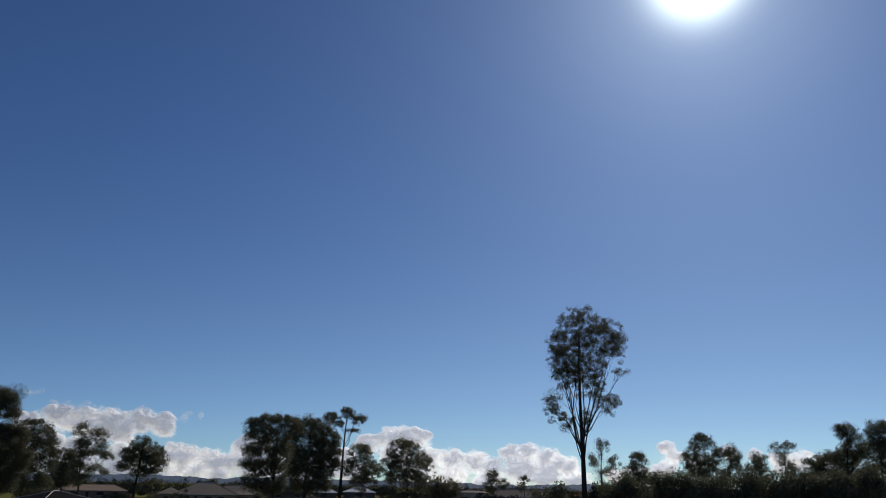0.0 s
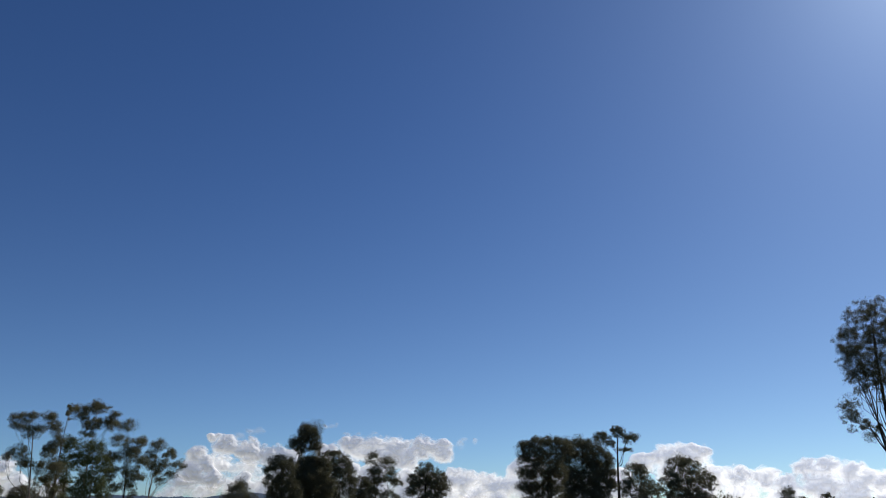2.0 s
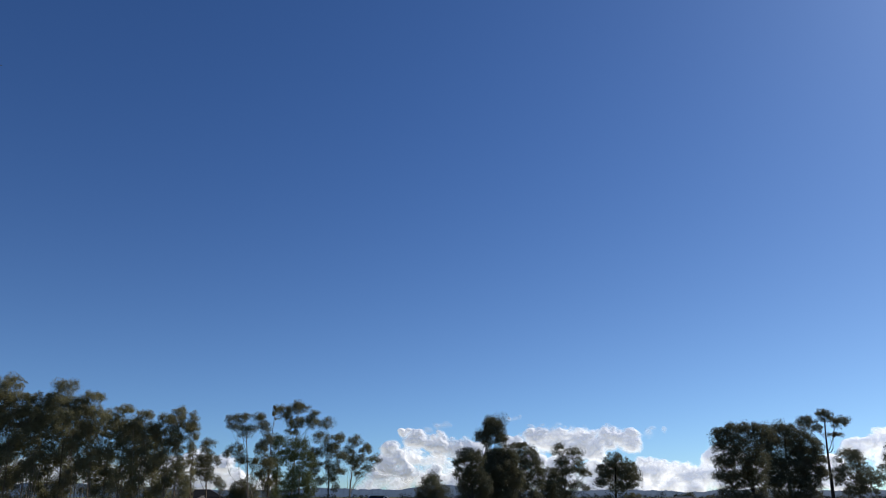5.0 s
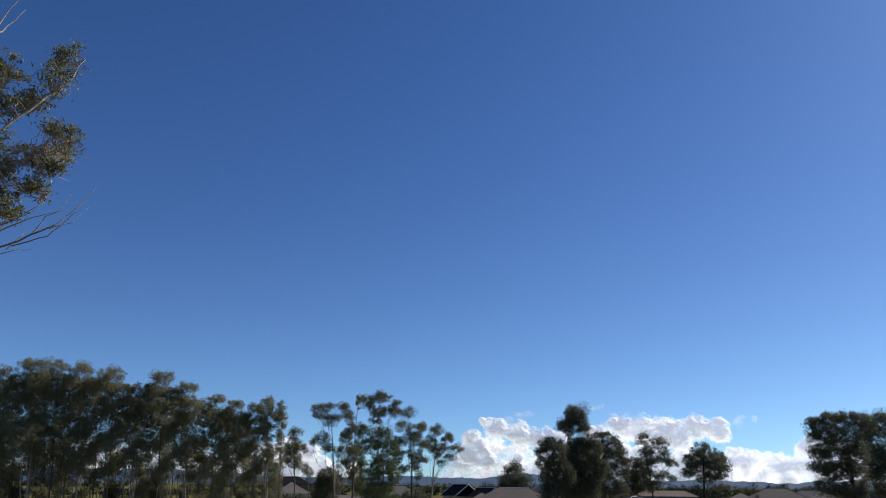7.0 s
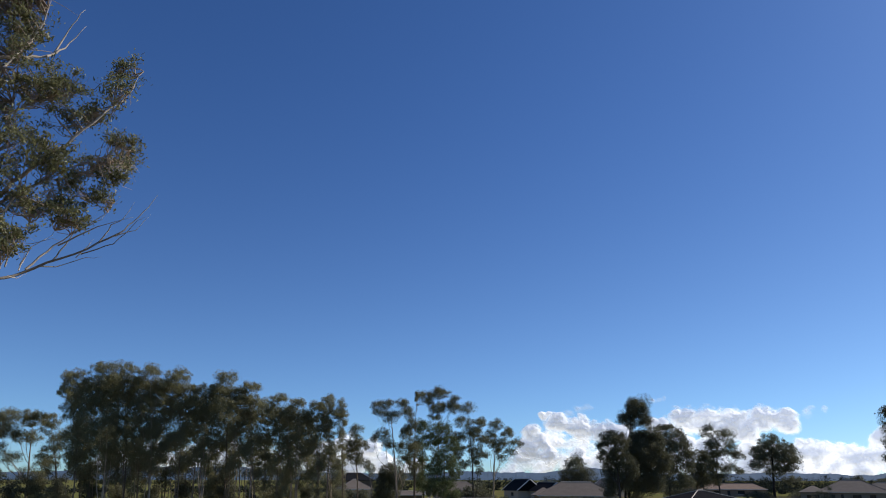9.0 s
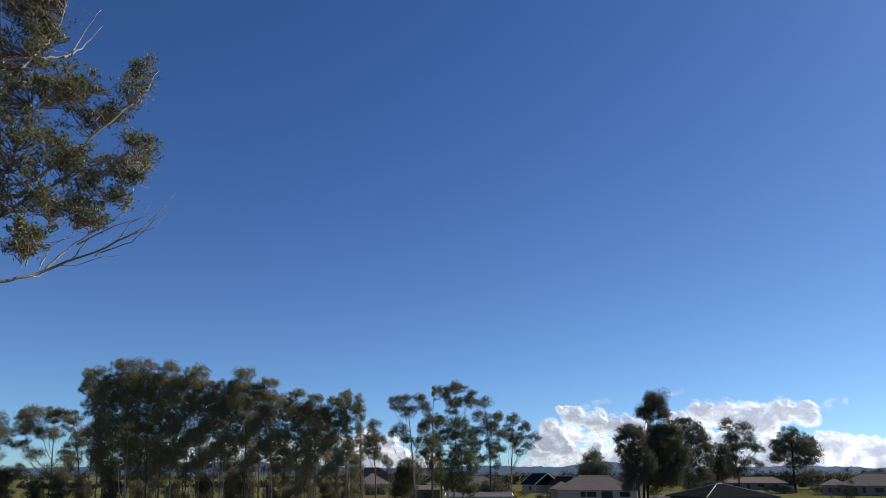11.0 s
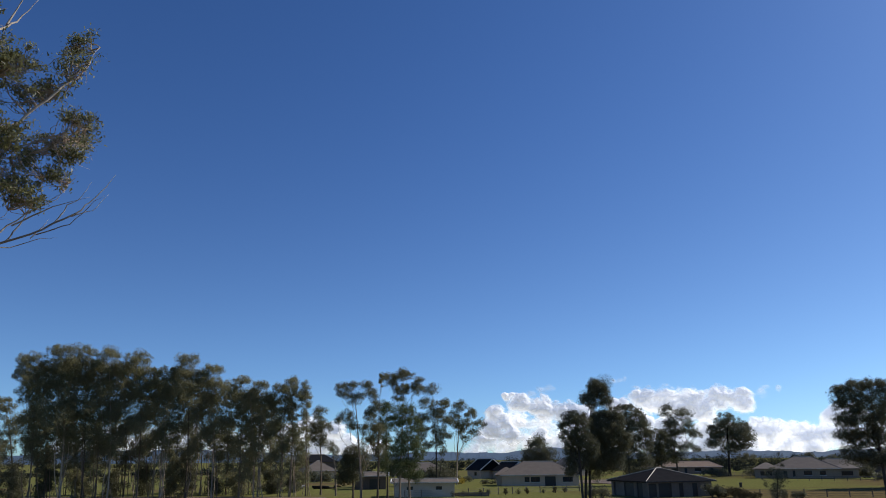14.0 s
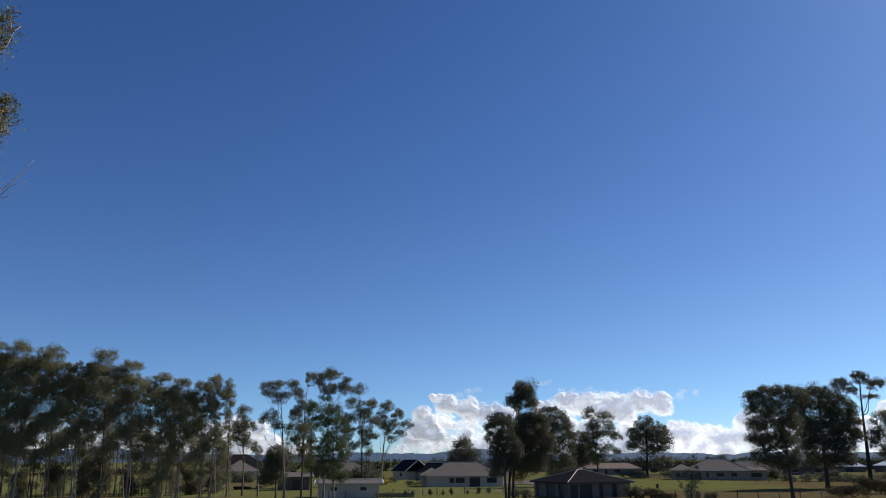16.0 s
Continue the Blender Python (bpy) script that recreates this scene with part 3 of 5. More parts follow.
build_cloud("thin frayed tail of white cloud beside a bank", [(-18.7, 4.2, 0.35), (-18.4, 4.5, 0.25)], 64, 4250.0, 0.22)


# ---- houses ----
def hip_roof(bm, w, dep, eave, ridge, over, x0=0.0, y0=0.0, gable=False):
    """A hipped (or gabled) roof with thick eaves over a w by dep box that begins at (x0 - w/2, y0)."""
    hw, a, b = w / 2 + over, y0 - over, y0 + dep + over
    mid, run = (a + b) / 2, 0.0 if gable else min((b - a) / 2, hw * 0.92)
    if gable:
        run = -0.0
    th = 0.18
    for lift, flip in ((th, False), (0.0, True)):
        v = [bm.verts.new(c) for c in ((x0 - hw, a, eave + lift), (x0 + hw, a, eave + lift), (x0 + hw, b, eave + lift), (x0 - hw, b, eave + lift),
                                       (x0 - hw + run, mid, ridge + lift), (x0 + hw - run, mid, ridge + lift))]
        for f in ((0, 1, 5, 4), (2, 3, 4, 5), (1, 2, 5), (3, 0, 4)):
            bm.faces.new([v[i] for i in (reversed(f) if flip else f)])
        if lift:
            up_v = v
    for i in range(4):
        j = (i + 1) % 4
        bm.faces.new([v[i], v[j], up_v[j], up_v[i]])
    return run


def wall_row(bm, x0, x1, y0, y1, z1, openings):
    """A straight wall along x, one connected shell, with openings (left, right, sill, head) right through it."""
    xs = sorted({x0, x1, *[v for o in openings for v in o[:2]]})
    zs = sorted({0.0, z1, *[v for o in openings for v in o[2:]]})
    grid, cells = {}, []

    def corner(x, z):
        if (x, z) not in grid:
            grid[x, z] = bm.verts.new((x, y0, z))
        return grid[x, z]

    for xa, xb in zip(xs, xs[1:]):
        for za, zb in zip(zs, zs[1:]):
            mx, mz = (xa + xb) / 2, (za + zb) / 2
            if not any(o[0] < mx < o[1] and o[2] < mz < o[3] for o in openings):
                cells.append(bm.faces.new([corner(xa, za), corner(xb, za), corner(xb, zb), corner(xa, zb)]))
    back = bmesh.ops.extrude_face_region(bm, geom=cells, use_keep_orig=True)
    bmesh.ops.translate(bm, vec=(0, y1 - y0, 0), verts=[v for v in back["geom"] if isinstance(v, bmesh.types.BMVert)])
    bmesh.ops.recalc_face_normals(bm, faces=bm.faces[:])


def house(label, az, d, w, dep, eave, ridge, wall, roof, windows=(), doors=(), turn=0.0, gable=False, wings=(), solar=(), veranda=0, side=(), name="house"):
    ob = thing(name, az, d, label, "house", "houses beyond the paddock", turn)
    hw, t = w / 2, 0.22
    holes = [(x - a / 2, x + a / 2, s, s + h) for x, a, s, h in windows] + [(x - a / 2, x + a / 2, 0, h) for x, a, h in doors]
    bm = bmesh.new()
    wall_row(bm, -hw, hw, 0, t, eave, holes)
    part("front_wall", bm, wall, ob)
    box_part("back_wall", wall, ob, -hw, hw, dep - t, dep, 0, eave)
    bm = bmesh.new()
    wall_row(bm, t, dep - t, 0, t, eave, [(y0, y1, 0, h) for y0, y1, h in side])
    bmesh.ops.transform(bm, matrix=Matrix.Translation((-hw, dep, 0)) @ Matrix.Rotation(radians(-90), 4, "Z"), verts=bm.verts[:])
    part("side_wall", bm, wall, ob)
    for y0, y1, h in side:
        box_part("door", DOOR, ob, -hw + 0.15, -hw + 0.2, dep - y1, dep - y0, 0, h, "dark sliding door")
    box_part("side_wall", wall, ob, hw - t, hw, t, dep - t, 0, eave)
    box_part("floor_slab", wall, ob, -hw + t, hw - t, t, dep - t, 0, 0.12)
    bm = bmesh.new()
    run = hip_roof(bm, w, dep, eave, ridge, 0.6, 0, 0, gable)
    rf = part("roof", bm, roof, ob)
    mid = dep / 2
    # capping is made pale to stand in for sun glints along the ridge
    v, f = tube([(-hw - 0.6 + run, mid, ridge + 0.2), (hw + 0.6 - run, mid, ridge + 0.2)], [0.13, 0.13], 6)
    link_mesh("ridge_cap", v, f, METAL if roof is not ROOF_TAN else roof, rf, "metal ridge capping paled for sun glints" if roof is not ROOF_TAN else "")
    if not gable:
        for sx in (-1, 1):
            for yy in (-0.6, dep + 0.6):
                v, f = tube([(sx * (hw + 0.6), yy, eave + 0.2), (sx * (hw + 0.6 - run), mid, ridge + 0.2)], [0.07, 0.07], 6)
                link_mesh("hip_cap", v, f, METAL if roof is ROOF_DARK else roof, rf)
    else:
        for sx in (-1, 1):
            for y0, y1 in ((-0.6, mid), (dep + 0.6, mid)):
                v, f = tube([(sx * (hw + 0.62), y0, eave + 0.12), (sx * (hw + 0.62), y1, ridge + 0.12)], [0.15, 0.15], 4)
                link_mesh("barge_board", v, f, TRIM, rf, "white barge board")
            bm = bmesh.new()
            tri = [bm.verts.new((sx * (hw - k), y, z)) for k in (0, t) for y, z in ((0, eave), (dep, eave), (mid, ridge - 0.1))]
            for q in ((0, 1, 2), (5, 4, 3), (0, 3, 4, 1), (1, 4, 5, 2), (2, 5, 3, 0)):
                bm.faces.new([tri[i] for i in q])
            part("gable_wall", bm, wall, ob)
    box_part("gutter", TRIM if roof is not ROOF_DARK else FRAME, rf, -hw - 0.6, hw + 0.6, -0.72, -0.603, eave + 0.02, eave + 0.16, "narrow gutter along the eaves")
    for x, a, s, h in windows:
        win = new("window")
        win.parent = ob
        win.location = (x, 0.1, s)
        bm = bmesh.new()
        for q in ((-a / 2, a / 2, 0, 0.06), (-a / 2, a / 2, h - 0.06, h), (-a / 2, -a / 2 + 0.06, 0.06, h - 0.06), (a / 2 - 0.06, a / 2, 0.06, h - 0.06), (-0.03, 0.03, 0.06, h - 0.06)):
            add_box(bm, q[0], q[1], -0.04, 0.04, q[2], q[3])
        part("frame", bm, FRAME, win)
        box_part("pane", GLASS, win, -a / 2 + 0.06, a / 2 - 0.06, -0.006, 0.006, 0.06, h - 0.06)
        box_part("sill", TRIM, win, -a / 2 - 0.05, a / 2 + 0.05, -0.16, -0.101, -0.08, 0.0)
    for x, a, h in doors:
        dr = box_part("door", DOOR, ob, x - a / 2, x + a / 2, 0.1, 0.16, 0, h, "dark panelled door")
        for i in range(3):
            box_part("door_panel", DOOR, dr, x - a / 2 + 0.1, x + a / 2 - 0.1, 0.085, 0.1, 0.15 + i * h / 3, h / 3 - 0.1 + i * h / 3)
    for x, y, ww, dd, r2 in wings:
        bm = bmesh.new()
        wall_row(bm, x - ww / 2, x + ww / 2, y, y + t, eave, [(x - ww / 4, x + ww / 4, 0.8, 2.0)])
        part("wing_wall", bm, wall, ob)
        box_part("wing_wall", wall, ob, x - ww / 2, x - ww / 2 + t, y + t, y + dd, 0, eave)
        box_part("wing_wall", wall, ob, x + ww / 2 - t, x + ww / 2, y + t, y + dd, 0, eave)
        box_part("wing_window", GLASS, ob, x - ww / 4, x + ww / 4, y + 0.1, y + 0.115, 0.8, 2.0, "dark window pane")
        bm = bmesh.new()
        hip_roof(bm, ww, dd + 2, eave + 0.01, r2, 0.6, x, y)
        part("wing_roof", bm, roof, ob)
    for x, ww, k in solar:
        # panels lie on the front slope
        slope = math.atan2(ridge - eave, dep / 2 + 0.6)
        for i in range(k):
            bm = bmesh.new()
            add_box(bm, -0.5, 0.5, -0.8, 0.8, 0.02, 0.06)
            pn = part("solar_panel", bm, PANEL, rf, "dark glass solar panel")
            yy = dep * 0.22
            pn.matrix_local = Matrix.Translation((x + i * 1.05 - k * 0.52, yy, eave + 0.2 + (yy + 0.6) * math.tan(slope))) @ Matrix.Rotation(slope, 4, "X")
    if veranda:
        box_part("veranda_beam", TRIM if wall is WALL_PALE else FRAME, ob, -hw, hw, -veranda, -veranda + 0.15, eave - 0.2, eave)
        for i in range(6):
            x = -hw + 0.1 + i * (w - 0.35) / 5
            box_part("veranda_post", TRIM, ob, x, x + 0.15, -veranda, -veranda + 0.15, 0, eave - 0.2, "pale square post")
        bm = bmesh.new()
        v = [bm.verts.new(c) for c in ((-hw - 0.4, -veranda - 0.4, eave), (hw + 0.4, -veranda - 0.4, eave), (hw + 0.4, -0.61, eave + 0.2), (-hw - 0.4, -0.61, eave + 0.2))]
        fa = bm.faces.new(v)
        ex = bmesh.ops.extrude_face_region(bm, geom=[fa])
        bmesh.ops.translate(bm, vec=(0, 0, 0.12), verts=[q for q in ex["geom"] if isinstance(q, bmesh.types.BMVert)])
        part("veranda_roof", bm, roof, ob)
    return ob


house("single-storey pale house with a grey hipped tile roof", -34.7, 188, 18.5, 11, 2.45, 5.5, WALL_PALE, ROOF_GREY,
      [(-3.2, 1.2, 0.9, 1.2), (-1.2, 2.2, 0.9, 1.2), (6.6, 2.4, 0.9, 1.2)], [(2.4, 2.6, 2.2)], turn=4, wings=[(-8.0, 3.0, 5.0, 6.0, 4.2)])
house("charcoal-roofed gabled house with white barge boards", -39.6, 262, 9.0, 9.0, 2.6, 6.2, WALL_PALE, ROOF_DARK, [(1.0, 1.6, 0.9, 1.2)], [], turn=-60, gable=True)
house("charcoal-roofed gabled house with white barge boards", -37.6, 256, 9.5, 8.0, 2.5, 5.2, WALL_PALE, ROOF_DARK, [(-1.0, 1.6, 0.9, 1.2)], [], turn=-55, gable=True)
house("low grey brick house with a charcoal hipped tile roof", -24.83, 136.3, 12.5, 12.0, 2.4, 4.4, WALL_GREY, ROOF_DARK,
      [(5.0, 0.6, 1.0, 1.1)], [(-5.3, 1.5, 2.2), (-2.9, 2.5, 2.25), (0.2, 0.8, 2.2), (2.9, 1.0, 2.2)], turn=34, side=[(0.8, 1.6, 2.3), (4.4, 7.6, 2.3), (8.6, 10.4, 2.3)])
house("long low brick house with a tan tile roof", -24.6, 318, 30, 9, 2.5, 4.6, WALL_TAN, ROOF_TAN, [(-9, 2, 0.9, 1.2), (-3, 2, 0.9, 1.2), (6, 2.4, 0.9, 1.2), (11, 1.6, 0.9, 1.2)], [(1.5, 1.0, 2.1)])
house("large pale house with a brown-grey hipped tile roof", -16.7, 254, 19, 14, 2.6, 6.0, WALL_CLAY, ROOF_GREY,
      [(-2.8, 0.7, 0.4, 1.8), (1.0, 2.2, 0.8, 1.3), (5.0, 1.6, 0.8, 1.3)], [(-5.2, 1.0, 2.1)], wings=[(-10.5, -1.0, 6.5, 8.0, 4.4), (11.5, 2.0, 6.0, 8.0, 4.2)])
house("low dark-roofed house behind a broad tree", -10.8, 330, 20, 9, 2.6, 4.9, WALL_BRICK, ROOF_DARK, [(-5, 2, 0.9, 1.2), (3, 2, 0.9, 1.2)], [])
house("grey-roofed pale house behind slender trees", -51.0, 270, 11, 10, 2.7, 6.0, WALL_PALE, ROOF_GREY, [(1.5, 2.0, 0.8, 1.4), (-2.5, 1.2, 0.8, 1.2)], [], turn=10)
house("dark-roofed two-storey house behind trees", -51.2, 330, 16, 10, 5.6, 8.6, WALL_BRICK, ROOF_DARK, [(-4, 2, 3.6, 1.2), (3, 2, 3.6, 1.2)], [])
house("grey-roofed house behind slender trees", -43.5, 250, 16, 10, 2.5, 5.2, WALL_BRICK, ROOF_GREY, [(-3, 2, 0.9, 1.2)], [])
house("low tan-roofed house among shrubs", 6.2, 340, 30, 10, 2.6, 5.9, WALL_TAN, ROOF_TAN, [(-6, 2, 0.9, 1.2), (4, 2, 0.9, 1.2)], [])
house("low grey-roofed house among trees", -14.6, 300, 17, 10, 2.6, 5.2, WALL_BRICK, ROOF_GREY, [(-4, 2, 0.9, 1.2), (4, 2, 0.9, 1.2)], [])
house("pale flat-roofed house beyond the trees", 2.6, 360, 16, 9, 4.0, 4.8, WALL_PALE, ROOF_GREY, [(-4, 2, 0.9, 1.2), (4, 2, 0.9, 1.2)], [])
house("long pale metal shed with small windows", -43.3, 138, 10.8, 5.0, 2.35, 2.85, METAL, ROOF_GREY, [(2.6, 1.1, 1.2, 0.6), (-2.6, 1.1, 1.2, 0.6)], [], name="shed", gable=True)
house("dark metal shed on the grass", -47.3, 175, 7.0, 6.0, 2.8, 3.5, WALL_BRICK, ROOF_GREY, [], [(1.0, 2.4, 2.2)], name="shed", gable=True)
house("large shed with a bright pale metal roof", -8.4, 395, 13, 14, 2.4, 5.2, WALL_BRICK, ROOF_WHITE, [], [(0, 3, 2.2)], name="shed")
house("large shed with a bright pale metal roof", -5.8, 400, 16, 16, 2.8, 5.8, WALL_BRICK, ROOF_WHITE, [], [(0, 3, 2.2)], name="shed")
house("grey gabled house with white barge boards behind a tile roof", -33.2, 290, 8.0, 10.0, 3.2, 6.4, WALL_PALE, ROOF_GREY, [(1.0, 1.6, 0.9, 1.2)], [], turn=-52, gable=True)


# ---- trees and shrubs ----
gum_tree("tall forked eucalyptus tree with a rounded dark crown", 10.69, 85, [(0.2, 24.8, 2.7, 2.1), (3.0, 23.6, 2.2, 1.8), (-2.4, 22.8, 1.3, 1.4), (-2.5, 20.4, 1.2, 1.6), (-0.8, 21.4, 2.0, 2.0), (1.6, 21.0, 1.6, 2.0), (4.1, 22.1, 1.3, 1.3), (-1.6, 18.6, 1.3, 1.3), (0.3, 18.8, 1.2, 1.8), (1.9, 17.2, 1.0, 1.6), (3.1, 15.8, 1.4, 0.9), (-3.1, 15.4, 1.2, 1.2), (-1.8, 13.7, 0.9, 0.9), (4.5, 19.1, 0.9, 0.3), (0.7, 14.2, 0.6, 1.0)], cover=1.50, trunk=0.34, fork=0.36, fan=True)
gum_tree("thin bare-trunked eucalyptus tree with a few leafy tufts", -7.24, 205, [(0.9, 25.2, 2.1, 1.6), (3.8, 23.3, 2.2, 1.6), (-3.3, 23.4, 2.4, 1.7), (-1.0, 21.9, 1.6, 0.9), (2.4, 20.5, 1.9, 0.6)], cover=2.8, trunk=0.5, fork=0.6, lean=0, skirt=False, fine=0.6)
gum_tree("broad flat-topped eucalyptus tree beside a paddock", -12.0, 138, [(-4.3, 16.5, 1.6, 1.1), (-2.5, 17.1, 2.0, 1.0), (-0.4, 17.3, 2.2, 1.0), (1.6, 16.9, 2.0, 1.0), (2.6, 16.0, 1.5, 1.1), (-4.8, 14.5, 1.2, 1.1), (-2.7, 14.7, 2.2, 1.5), (-0.1, 14.7, 2.7, 1.7), (-4.4, 11.9, 1.8, 1.5), (-2.2, 11.9, 2.4, 2.0), (0.7, 11.8, 2.4, 2.2), (-4.8, 9.5, 1.5, 1.2), (-3.0, 8.9, 2.2, 1.7), (-0.2, 8.7, 2.4, 2.2), (-4.0, 6.4, 1.7, 1.3), (-1.6, 5.8, 2.0, 1.5), (0.8, 6.1, 1.5, 1.5)], cover=2.9, trunk=0.3, fork=0.35)
gum_tree("broad dark eucalyptus tree with a dense wide crown", -9.8, 190, [(-2.0, 20.4, 2.5, 1.5), (0.7, 20.8, 2.7, 1.3), (2.9, 19.6, 2.7, 1.5), (5.0, 18.4, 2.2, 1.5), (6.7, 16.6, 1.9, 1.5), (-2.9, 17.6, 2.7, 2.4), (0.5, 17.3, 3.7, 2.7), (3.7, 15.7, 3.4, 2.5), (6.8, 13.5, 2.0, 2.0), (-3.4, 13.4, 3.4, 3.0), (0.5, 12.8, 4.4, 3.4), (4.6, 12.4, 3.4, 3.0), (7.3, 11.1, 1.5, 1.5), (-3.4, 9.2, 3.0, 2.7), (0.5, 8.7, 4.0, 2.7), (4.4, 8.4, 3.0, 2.5), (-2.1, 6.0, 2.4, 1.5), (1.8, 5.7, 2.7, 1.5), (5.2, 6.0, 1.7, 1.3)], cover=2.9, trunk=0.45, fork=0.3)
gum_tree("rounded dark eucalyptus tree among houses", -5.61, 215, [(-0.6, 14.4, 3.6, 3.3), (-3.3, 10.7, 3.0, 2.5), (2.3, 10.3, 3.6, 3.0), (-0.3, 7.0, 4.3, 2.3)], cover=2.6)
gum_tree("broad rounded eucalyptus tree with an open crown", -2.21, 205, [(-1.5, 15.5, 4.7, 3.2), (2.7, 11.6, 4.1, 3.8), (-4.3, 11.0, 3.9, 3.5), (-0.5, 7.9, 6.3, 2.8)], cover=2.7)
shrub("dark rounded shrub beside a house", 0.21, 230, [(-1.8, 6.7, 4.3, 2.5), (3.3, 5.8, 3.9, 2.1)], cover=3)
gum_tree("small dark eucalyptus tree behind the houses", 4.13, 260, [(-0.4, 10.1, 2.2, 2.2), (2.5, 8.0, 2.6, 1.6), (-1.5, 7.0, 2.6, 1.8)], cover=2.2)
gum_tree("very small slender tree behind the houses", 6.37, 260, [(0.1, 9.2, 1.4, 1.6), (-0.7, 6.9, 1.6, 1.2)], cover=2)
shrub("dark shrub beside a tan-roofed house", 8.3, 180, [(-1.9, 5.1, 2.8, 1.4), (1.7, 5.7, 2.2, 1.9)], cover=3)
gum_tree("dark backlit eucalyptus tree in a row of bushland", 11.94, 150, [(0.5, 14.6, 1.7, 1.3), (-0.9, 11.8, 1.8, 1.3), (2.1, 11.2, 2.0, 1.6), (0.2, 9.5, 1.5, 0.9)], cover=1.2)
gum_tree("dark backlit eucalyptus tree in a row of bushland", 14.51, 105, [(0.3, 10.4, 1.1, 1.1), (-0.3, 8.5, 1.9, 1.5), (1.0, 7.0, 2.3, 1.5)], cover=2.8)
gum_tree("dark backlit eucalyptus tree in a row of bushland", 18.92, 118, [(0.7, 13.4, 2.0, 1.2), (-0.8, 11.3, 2.2, 1.4), (1.9, 11.4, 1.5, 1.3), (0.4, 8.9, 3.1, 2.0)], cover=2.6)
gum_tree("dark backlit eucalyptus tree in a row of bushland", 20.77, 120, [(0.3, 11.9, 1.7, 1.1), (1.4, 10.3, 1.6, 1.3), (-0.4, 8.6, 1.8, 1.7)], cover=1.9)
gum_tree("dark backlit eucalyptus tree in a row of bushland", 22.58, 122, [(0.7, 11.2, 1.2, 1.1), (-0.4, 9.9, 1.4, 1.1), (0.9, 8.7, 1.5, 1.5)], cover=1.9)
gum_tree("dark backlit eucalyptus tree in a row of bushland", 24.17, 118, [(0.7, 12.6, 1.8, 0.9), (0.3, 10.9, 1.0, 0.7), (0.9, 9.7, 1.8, 1.1)], cover=1.5)
gum_tree("dark backlit eucalyptus tree in a row of bushland", 26.23, 112, [(-0.1, 10.1, 1.6, 0.9), (1.8, 10.7, 2.1, 1.3), (0.4, 8.2, 2.6, 1.7)], cover=2.7)
gum_tree("dark backlit eucalyptus tree in a row of bushland", 28.06, 108, [(0.8, 13.7, 1.5, 1.4), (1.6, 11.6, 2.2, 1.7), (-0.1, 10.4, 1.8, 1.7), (0.7, 8.2, 2.5, 1.7)], cover=2.8)
gum_tree("dark backlit eucalyptus tree in a row of bushland", 29.89, 105, [(0.8, 13.8, 1.5, 1.5), (0.8, 11.5, 2.0, 2.3), (2.7, 12.1, 2.3, 2.7), (0.9, 8.6, 2.4, 1.8)], cover=2.8)
shrub("dense dark shrub at the edge of bushland", 12.34, 88, [(0.1, 6.5, 1.5, 0.9), (1.1, 5.7, 1.5, 0.9)], cover=3)
shrub("dense dark shrub at the edge of bushland", 13.53, 88, [(0.1, 6.8, 1.8, 1.5), (1.2, 6.1, 1.8, 1.5)], cover=3)
shrub("dense dark shrub at the edge of bushland", 15.88, 88, [(0.1, 7.1, 2.0, 1.6), (1.2, 6.5, 2.0, 1.6)], cover=3)
shrub("dense dark shrub at the edge of bushland", 17.8, 88, [(0.1, 7.0, 2.0, 1.8), (1.1, 6.3, 2.0, 1.8)], cover=3)
shrub("dense dark shrub at the edge of bushland", 19.67, 88, [(0.1, 6.8, 2.0, 1.6), (1.1, 6.1, 2.0, 1.6)], cover=3)
shrub("dense dark shrub at the edge of bushland", 21.69, 88, [(0.2, 7.0, 2.2, 1.8), (1.1, 6.3, 2.2, 1.8)], cover=3)
shrub("dense dark shrub at the edge of bushland", 23.65, 88, [(0.2, 7.0, 2.0, 1.6), (1.1, 6.4, 2.0, 1.6)], cover=3)
shrub("dense dark shrub at the edge of bushland", 25.39, 88, [(0.2, 7.2, 2.0, 1.8), (1.0, 6.5, 2.0, 1.8)], cover=3)
shrub("dense dark shrub at the edge of bushland", 27.24, 88, [(0.2, 7.0, 2.2, 1.9), (1.0, 6.4, 2.2, 1.9)], cover=3)
shrub("dense dark shrub at the edge of bushland", 29.04, 88, [(0.2, 7.3, 2.2, 1.9), (1.0, 6.7, 2.2, 1.9)], cover=3)
gum_tree("leaning eucalyptus tree with drooping dark foliage", -31.66, 110, [(-0.8, 12.1, 1.7, 0.8), (-2.0, 11.0, 1.1, 0.8), (0.2, 11.3, 1.7, 1.2), (-1.5, 9.2, 1.3, 1.3), (-0.0, 9.0, 1.7, 1.7), (-1.0, 7.1, 1.5, 1.5), (-1.3, 5.0, 1.2, 1.4), (0.5, 6.3, 1.2, 1.5), (1.3, 8.2, 1.4, 1.5)], cover=3.0, trunk=0.2)
gum_tree("tall feathery tree with a pointed top", -31.16, 114, [(2.0, 16.9, 1.3, 0.9), (1.3, 15.8, 1.3, 1.1), (2.9, 15.6, 1.2, 1.1), (0.2, 14.8, 0.9, 0.7), (3.6, 14.7, 0.6, 0.6), (1.2, 13.9, 0.9, 0.5), (2.2, 12.2, 1.6, 1.1), (3.9, 12.7, 1.3, 1.1), (2.5, 10.3, 2.3, 1.6), (4.2, 10.3, 1.4, 1.9), (1.7, 8.3, 1.6, 1.8), (3.3, 7.9, 1.8, 1.6), (0.7, 5.1, 1.2, 1.4)], cover=2.2, trunk=0.2)
